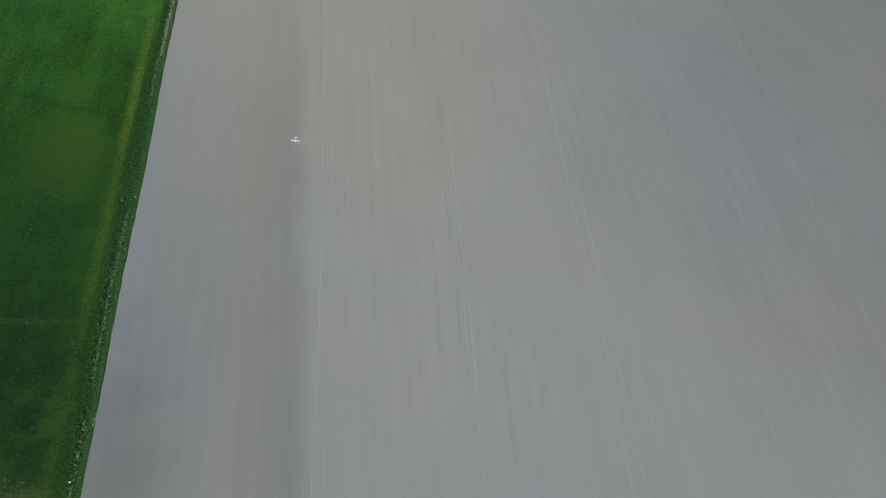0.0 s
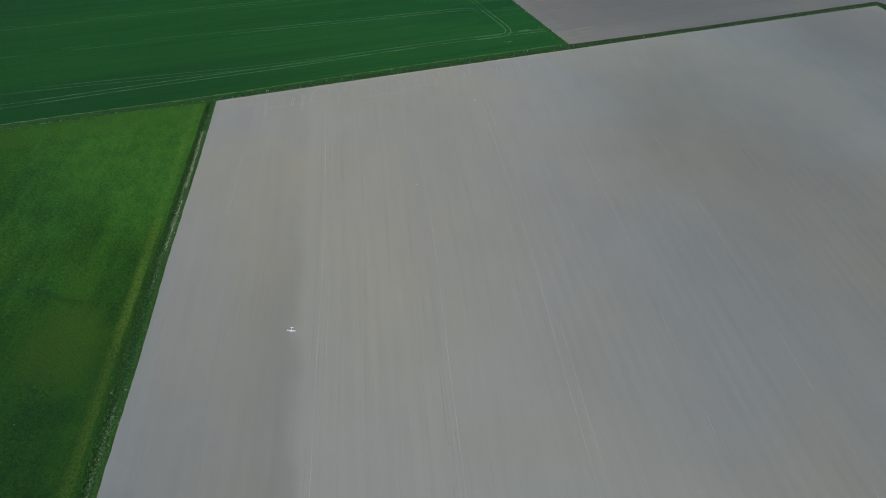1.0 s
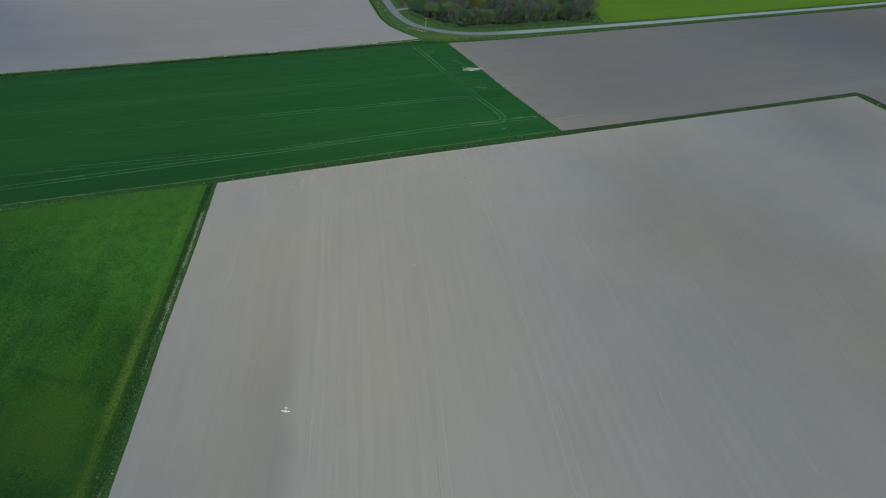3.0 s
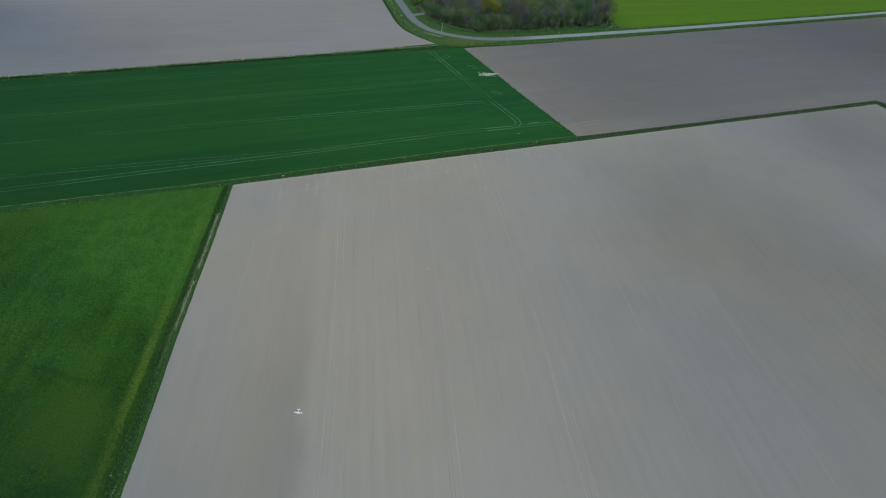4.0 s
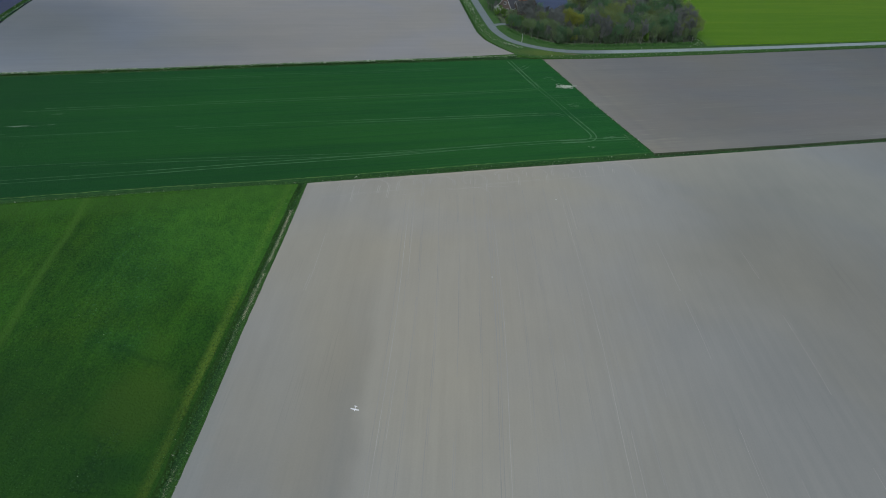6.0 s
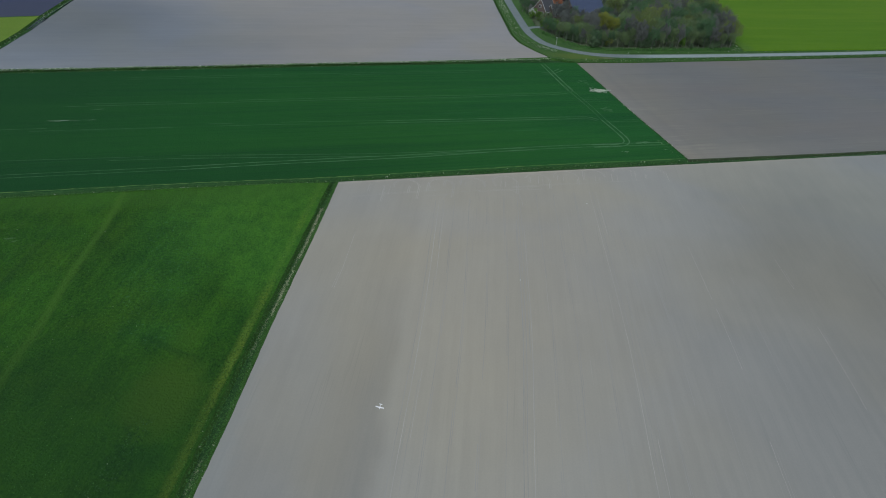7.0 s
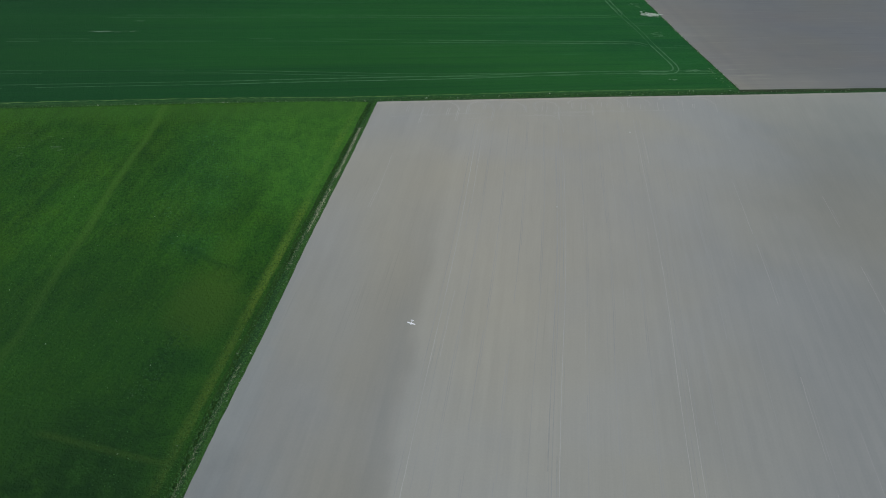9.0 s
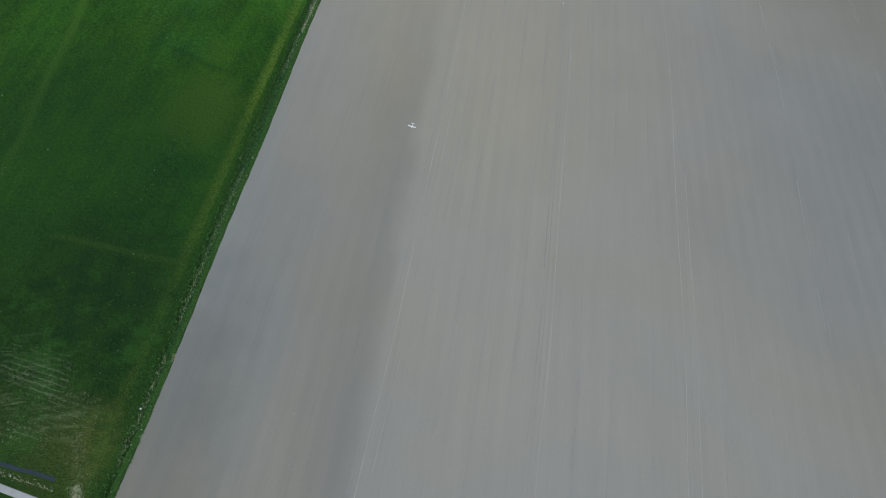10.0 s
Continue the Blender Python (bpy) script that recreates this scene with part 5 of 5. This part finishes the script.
def gabled(name, m, length, width, eave, ridge, roof_mat, label, windows, doors, chimneys=(), boards=True):
    """A house whose ridge runs along its own x axis; its gables stand at both ends."""
    root = tagged(empty(name, m), label, "house")
    L, W = length / 2, width / 2
    bm = bmesh.new()
    prof = [(-W, 0), (W, 0), (W, eave), (0, ridge - 0.15), (-W, eave)]
    a = [bm.verts.new((-L, y, z)) for y, z in prof]
    b = [bm.verts.new((L, y, z)) for y, z in prof]
    bm.faces.new(a[::-1])
    bm.faces.new(b)
    for i in range(5):
        j = (i + 1) % 5
        bm.faces.new((a[i], a[j], b[j], b[i]))
    part("walls", bm, M_BRICK, root)
    k = (ridge - eave) / W
    for s in (-1, 1):
        bm = bmesh.new()
        over = 0.5
        rows = 14
        for i in range(rows):
            t0, t1 = i / rows, (i + 1) / rows
            y0, y1 = s * (W + over) * (1 - t0), s * (W + over) * (1 - t1)
            z0, z1 = ridge - abs(y0) * k, ridge - abs(y1) * k
            v = [bm.verts.new(p) for p in ((-L - 0.3, y0, z0 + 0.22), (L + 0.3, y0, z0 + 0.22), (L + 0.3, y1, z1 + 0.15), (-L - 0.3, y1, z1 + 0.15))]
            w = [bm.verts.new(p) for p in ((-L - 0.3, y0, z0 + 0.02), (L + 0.3, y0, z0 + 0.02))]
            bm.faces.new(v if s < 0 else v[::-1])
            bm.faces.new((w[0], w[1], v[1], v[0]))
        part("roof_slope", bm, roof_mat, root)
        bm = bmesh.new()
        ye = s * (W + over + 0.08)
        ze = ridge - (W + over) * k
        box(bm, -L - 0.3, L + 0.3, ye - 0.09, ye + 0.09, ze - 0.05, ze + 0.14)
        part("gutter", bm, M_WHITE, root, "white gutter")
    bm = bmesh.new()
    tube(bm, [Vector((-L - 0.3, 0, ridge + 0.17)), Vector((L + 0.3, 0, ridge + 0.17))], [0.17, 0.17], 8)
    part("ridge_cap", bm, roof_mat, root)
    for e in (-1, 1) if boards else ():
        for s in (-1, 1):
            bm = bmesh.new()
            x = e * (L + 0.36)
            v = []
            for xx in (x - 0.06, x + 0.06):
                v += [bm.verts.new((xx, s * (W + 0.5), ridge - (W + 0.5) * k - 0.12)), bm.verts.new((xx, s * (W + 0.5), ridge - (W + 0.5) * k + 0.24)),
                      bm.verts.new((xx, 0, ridge + 0.2)), bm.verts.new((xx, 0, ridge - 0.2))]
            for f in ((0, 1, 2, 3), (7, 6, 5, 4), (0, 4, 5, 1), (1, 5, 6, 2), (2, 6, 7, 3), (3, 7, 4, 0)):
                bm.faces.new([v[i] for i in f])
            bmesh.ops.recalc_face_normals(bm, faces=bm.faces)
            part("barge_board", bm, M_WHITE, root, "white barge board")
    for x in chimneys:
        bm = bmesh.new()
        box(bm, x - 0.4, x + 0.4, -0.35, 0.35, ridge - 0.6, ridge + 1.1)
        box(bm, x - 0.48, x + 0.48, -0.43, 0.43, ridge + 1.1, ridge + 1.25)
        part("chimney", bm, M_BRICK, root)

    def opening(kind, side, u, z, w, h):
        # side: "e"/"w" gables, "n"/"s" long walls
        t = {"e": pose(L, u, z, 0, 0, 90), "w": pose(-L, u, z, 0, 0, -90), "s": pose(u, -W, z), "n": pose(u, W, z, 0, 0, 180)}[side]
        holder = bmesh.new()
        for x0, x1, z0, z1 in ((-w / 2 - 0.1, -w / 2, -0.1, h + 0.1), (w / 2, w / 2 + 0.1, -0.1, h + 0.1), (-w / 2, w / 2, h, h + 0.1), (-w / 2, w / 2, -0.1, 0), (-0.04, 0.04, 0, h)):
            box(holder, x0, x1, -0.08, 0.02, z0, z1)
        holder.transform(t)
        fr = part(kind, holder, M_WHITE, root)
        for x0, x1 in ((-w / 2, -0.04), (0.04, w / 2)):
            pane = bmesh.new()
            box(pane, x0, x1, -0.04, 0.01, 0, h)
            pane.transform(t)
            part("pane" if kind == "window" else "leaf", pane, M_GLASS if kind == "window" else M_DOOR, fr)

    for o in windows:
        opening("window", *o)
    for o in doors:
        opening("door", *o)
    return root


gabled("farmhouse", pose(65.6, 401.4, 0.05, 0, 0, 52), 10, 8.2, 3.2, 9.2, M_TILE, "brick farmhouse with white barge boards among trees",
       [("w", -2.0, 0.9, 1.2, 1.6), ("w", 2.0, 0.9, 1.2, 1.6), ("w", 0.0, 4.4, 1.3, 1.5), ("s", -4, 0.9, 1.1, 1.5), ("s", 0, 0.9, 1.1, 1.5), ("n", -4, 0.9, 1.1, 1.5)],
       [("s", 3.2, 0.05, 1.2, 2.1)], (4.2,))
gabled("farm_wing", pose(73.3, 399.6, 0.05, 0, 0, 21), 9.6, 7.0, 2.8, 6.4, M_TILE, "low brick wing with grey tiles joining farmhouse and barn",
       [("s", -3, 0.9, 1.1, 1.4), ("s", 0, 0.9, 1.1, 1.4)], [("s", 3.0, 0.05, 1.2, 2.1)], (-1.5,))
gabled("barn", pose(87.4, 401.0, 0.05, 0, 0, 21), 20, 17, 4.0, 10.4, M_SLATE, "large barn with a blue-grey slate roof behind trees",
       [("s", -7, 1.4, 1.2, 1.0), ("s", -3, 1.4, 1.2, 1.0), ("s", 6, 1.4, 1.2, 1.0)], [("s", 1.5, 0.05, 3.4, 3.2)], (), False)


# ---------------------------------------------------------------- roadside things
def lamp_post(x, y, turn):
    root = tagged(empty("street_lamp", pose(x, y, 0, 0, 0, turn)), "slim pale street lamp on the road's verge", "street lamp")
    bm = bmesh.new()
    tube(bm, [Vector((0, 0, -0.05)), Vector((0, 0, 1.0)), Vector((0, 0, 4.0))], [0.11, 0.09, 0.06], 8)
    part("pole", bm, M_WHITE, root)
    bm = bmesh.new()
    tube(bm, [Vector((0, 0, 3.95)), Vector((0.25, 0, 4.12)), Vector((0.6, 0, 4.16))], [0.05, 0.045, 0.04], 6)
    part("arm", bm, M_WHITE, root)
    bm = bmesh.new()
    box(bm, 0.5, 1.15, -0.14, 0.14, 4.08, 4.24)
    bmesh.ops.bevel(bm, geom=bm.edges[:], offset=0.05, segments=2, affect="EDGES")
    part("lamp_head", bm, M_WHITE, root)


lamp_post(64.9, 343.4, -125)


def marker(x, y):
    root = tagged(empty("marker_post", pose(x, y, 0)), "short white marker post beside the road", "post", "marker posts")
    bm = bmesh.new()
    box(bm, -0.06, 0.06, -0.06, 0.06, -0.05, 0.8)
    bmesh.ops.bevel(bm, geom=bm.edges[:], offset=0.02, segments=1, affect="EDGES")
    part("post", bm, M_WHITE, root)
    bm = bmesh.new()
    box(bm, -0.068, 0.068, -0.068, 0.068, 0.5, 0.62)
    part("band", bm, M_DOOR, root, "dark band")


for x, y in ((100.6, 339.9), (128.3, 348.5), (157.9, 358.2)):
    marker(x, y)


# ---------------------------------------------------------------- model aircraft over the bare field
def aircraft(m):
    root = tagged(empty("model_aircraft", m), "small white model aircraft flying over the bare field", "model aircraft")
    white = plain("white_foam", (0.82, 0.83, 0.84), 0.5, 0.05, 4.0)
    bm = bmesh.new()
    tube(bm, [Vector((0, y, z)) for y, z in ((-0.36, 0.0), (-0.33, 0.0), (-0.15, 0.01), (0.1, 0.01), (0.35, 0.02), (0.66, 0.03))], [0.02, 0.045, 0.065, 0.06, 0.035, 0.018], 10)
    part("fuselage", bm, white, root)

    def slab(name, span, c0, c1, y, z, thick, up=False):
        bm = bmesh.new()
        secs = []
        for s in ((-1, -0.5, 0, 0.5, 1) if not up else (0, 0.5, 1)):
            c = c0 + (c1 - c0) * abs(s)
            ring = []
            for f, h in ((0, 0), (0.15, 0.5), (0.4, 0.55), (1, 0.05), (1, -0.05), (0.3, -0.4), (0.1, -0.35)):
                yy = y + (c0 - c) * 0.4 + f * c
                if up:
                    ring.append(bm.verts.new((h * thick, yy, z + s * span)))
                else:
                    ring.append(bm.verts.new((s * span / 2, yy, z + h * thick + abs(s) * span * 0.03)))
            secs.append(ring)
        for a, b in zip(secs, secs[1:]):
            for i in range(7):
                bm.faces.new((a[i], a[(i + 1) % 7], b[(i + 1) % 7], b[i]))
        bm.faces.new(secs[0])
        bm.faces.new(secs[-1])
        bmesh.ops.recalc_face_normals(bm, faces=bm.faces)
        part(name, bm, white, root)

    slab("wing", 1.32, 0.24, 0.18, -0.17, 0.075, 0.035)
    slab("tailplane", 0.5, 0.15, 0.11, 0.52, 0.045, 0.018)
    slab("fin", 0.2, 0.17, 0.1, 0.5, 0.05, 0.016, True)
    bm = bmesh.new()
    tube(bm, [Vector((0, -0.35, 0)), Vector((0, -0.38, 0)), Vector((0, -0.41, 0))], [0.028, 0.024, 0.006], 8)
    part("spinner", bm, M_DOOR, root)
    bm = bmesh.new()
    box(bm, -0.14, 0.14, -0.374, -0.366, -0.012, 0.012)
    part("propeller", bm, M_DOOR, root)


aircraft(pose(-3.0, 75.8, 20.0, 6, 4, -10))


# ---------------------------------------------------------------- small loose things
def lump(name, x, y, z, size, mat, label, category, seed):
    """A small irregular lump that lies on the ground."""
    rng = random.Random(seed)
    bm = bmesh.new()
    bmesh.ops.create_icosphere(bm, subdivisions=2, radius=1.0)
    for v in bm.verts:
        k = 1 + 0.25 * noise.noise(v.co * 1.7 + Vector((seed, 0, 0)))
        v.co = Vector((v.co.x * size[0] * k, v.co.y * size[1] * k, max(-0.02, v.co.z * size[2] * k)))
    ob = tagged(link_mesh(name, bm, mat), label, category)
    ob.matrix_basis = pose(x, y, z, 0, 0, rng.uniform(0, 360))
    return ob


M_STONE = plain("pale_stone", (0.55, 0.56, 0.54), 0.9, 0.2, 6.0)
M_SCRAP = plain("white_plastic_scrap", (0.70, 0.72, 0.70), 0.5, 0.1, 4.0)
for i, (x, y, r) in enumerate(((28.07, 140.6, 0.18), (52.4, 182.9, 0.2), (-15.8, 35.2, 0.09))):
    lump("stone", x, y, 0.0, (r, r * 0.8, r * 0.6), M_STONE, "pale stone lying on bare clay", "stone", i + 1)
lump("plastic_scrap", -37.68, 33.86, -0.1, (0.16, 0.12, 0.1), M_SCRAP, "white plastic scrap lying in the ditch grass", "plastic scrap", 9)
lump("clay_heap", -35.25, 42.4, -0.08, (0.3, 0.55, 0.12), plain("ochre_clay", (0.24, 0.20, 0.09), 0.95, 0.25, 3.0), "small ochre heap of clay on the ditch bank", "clay heap", 11)
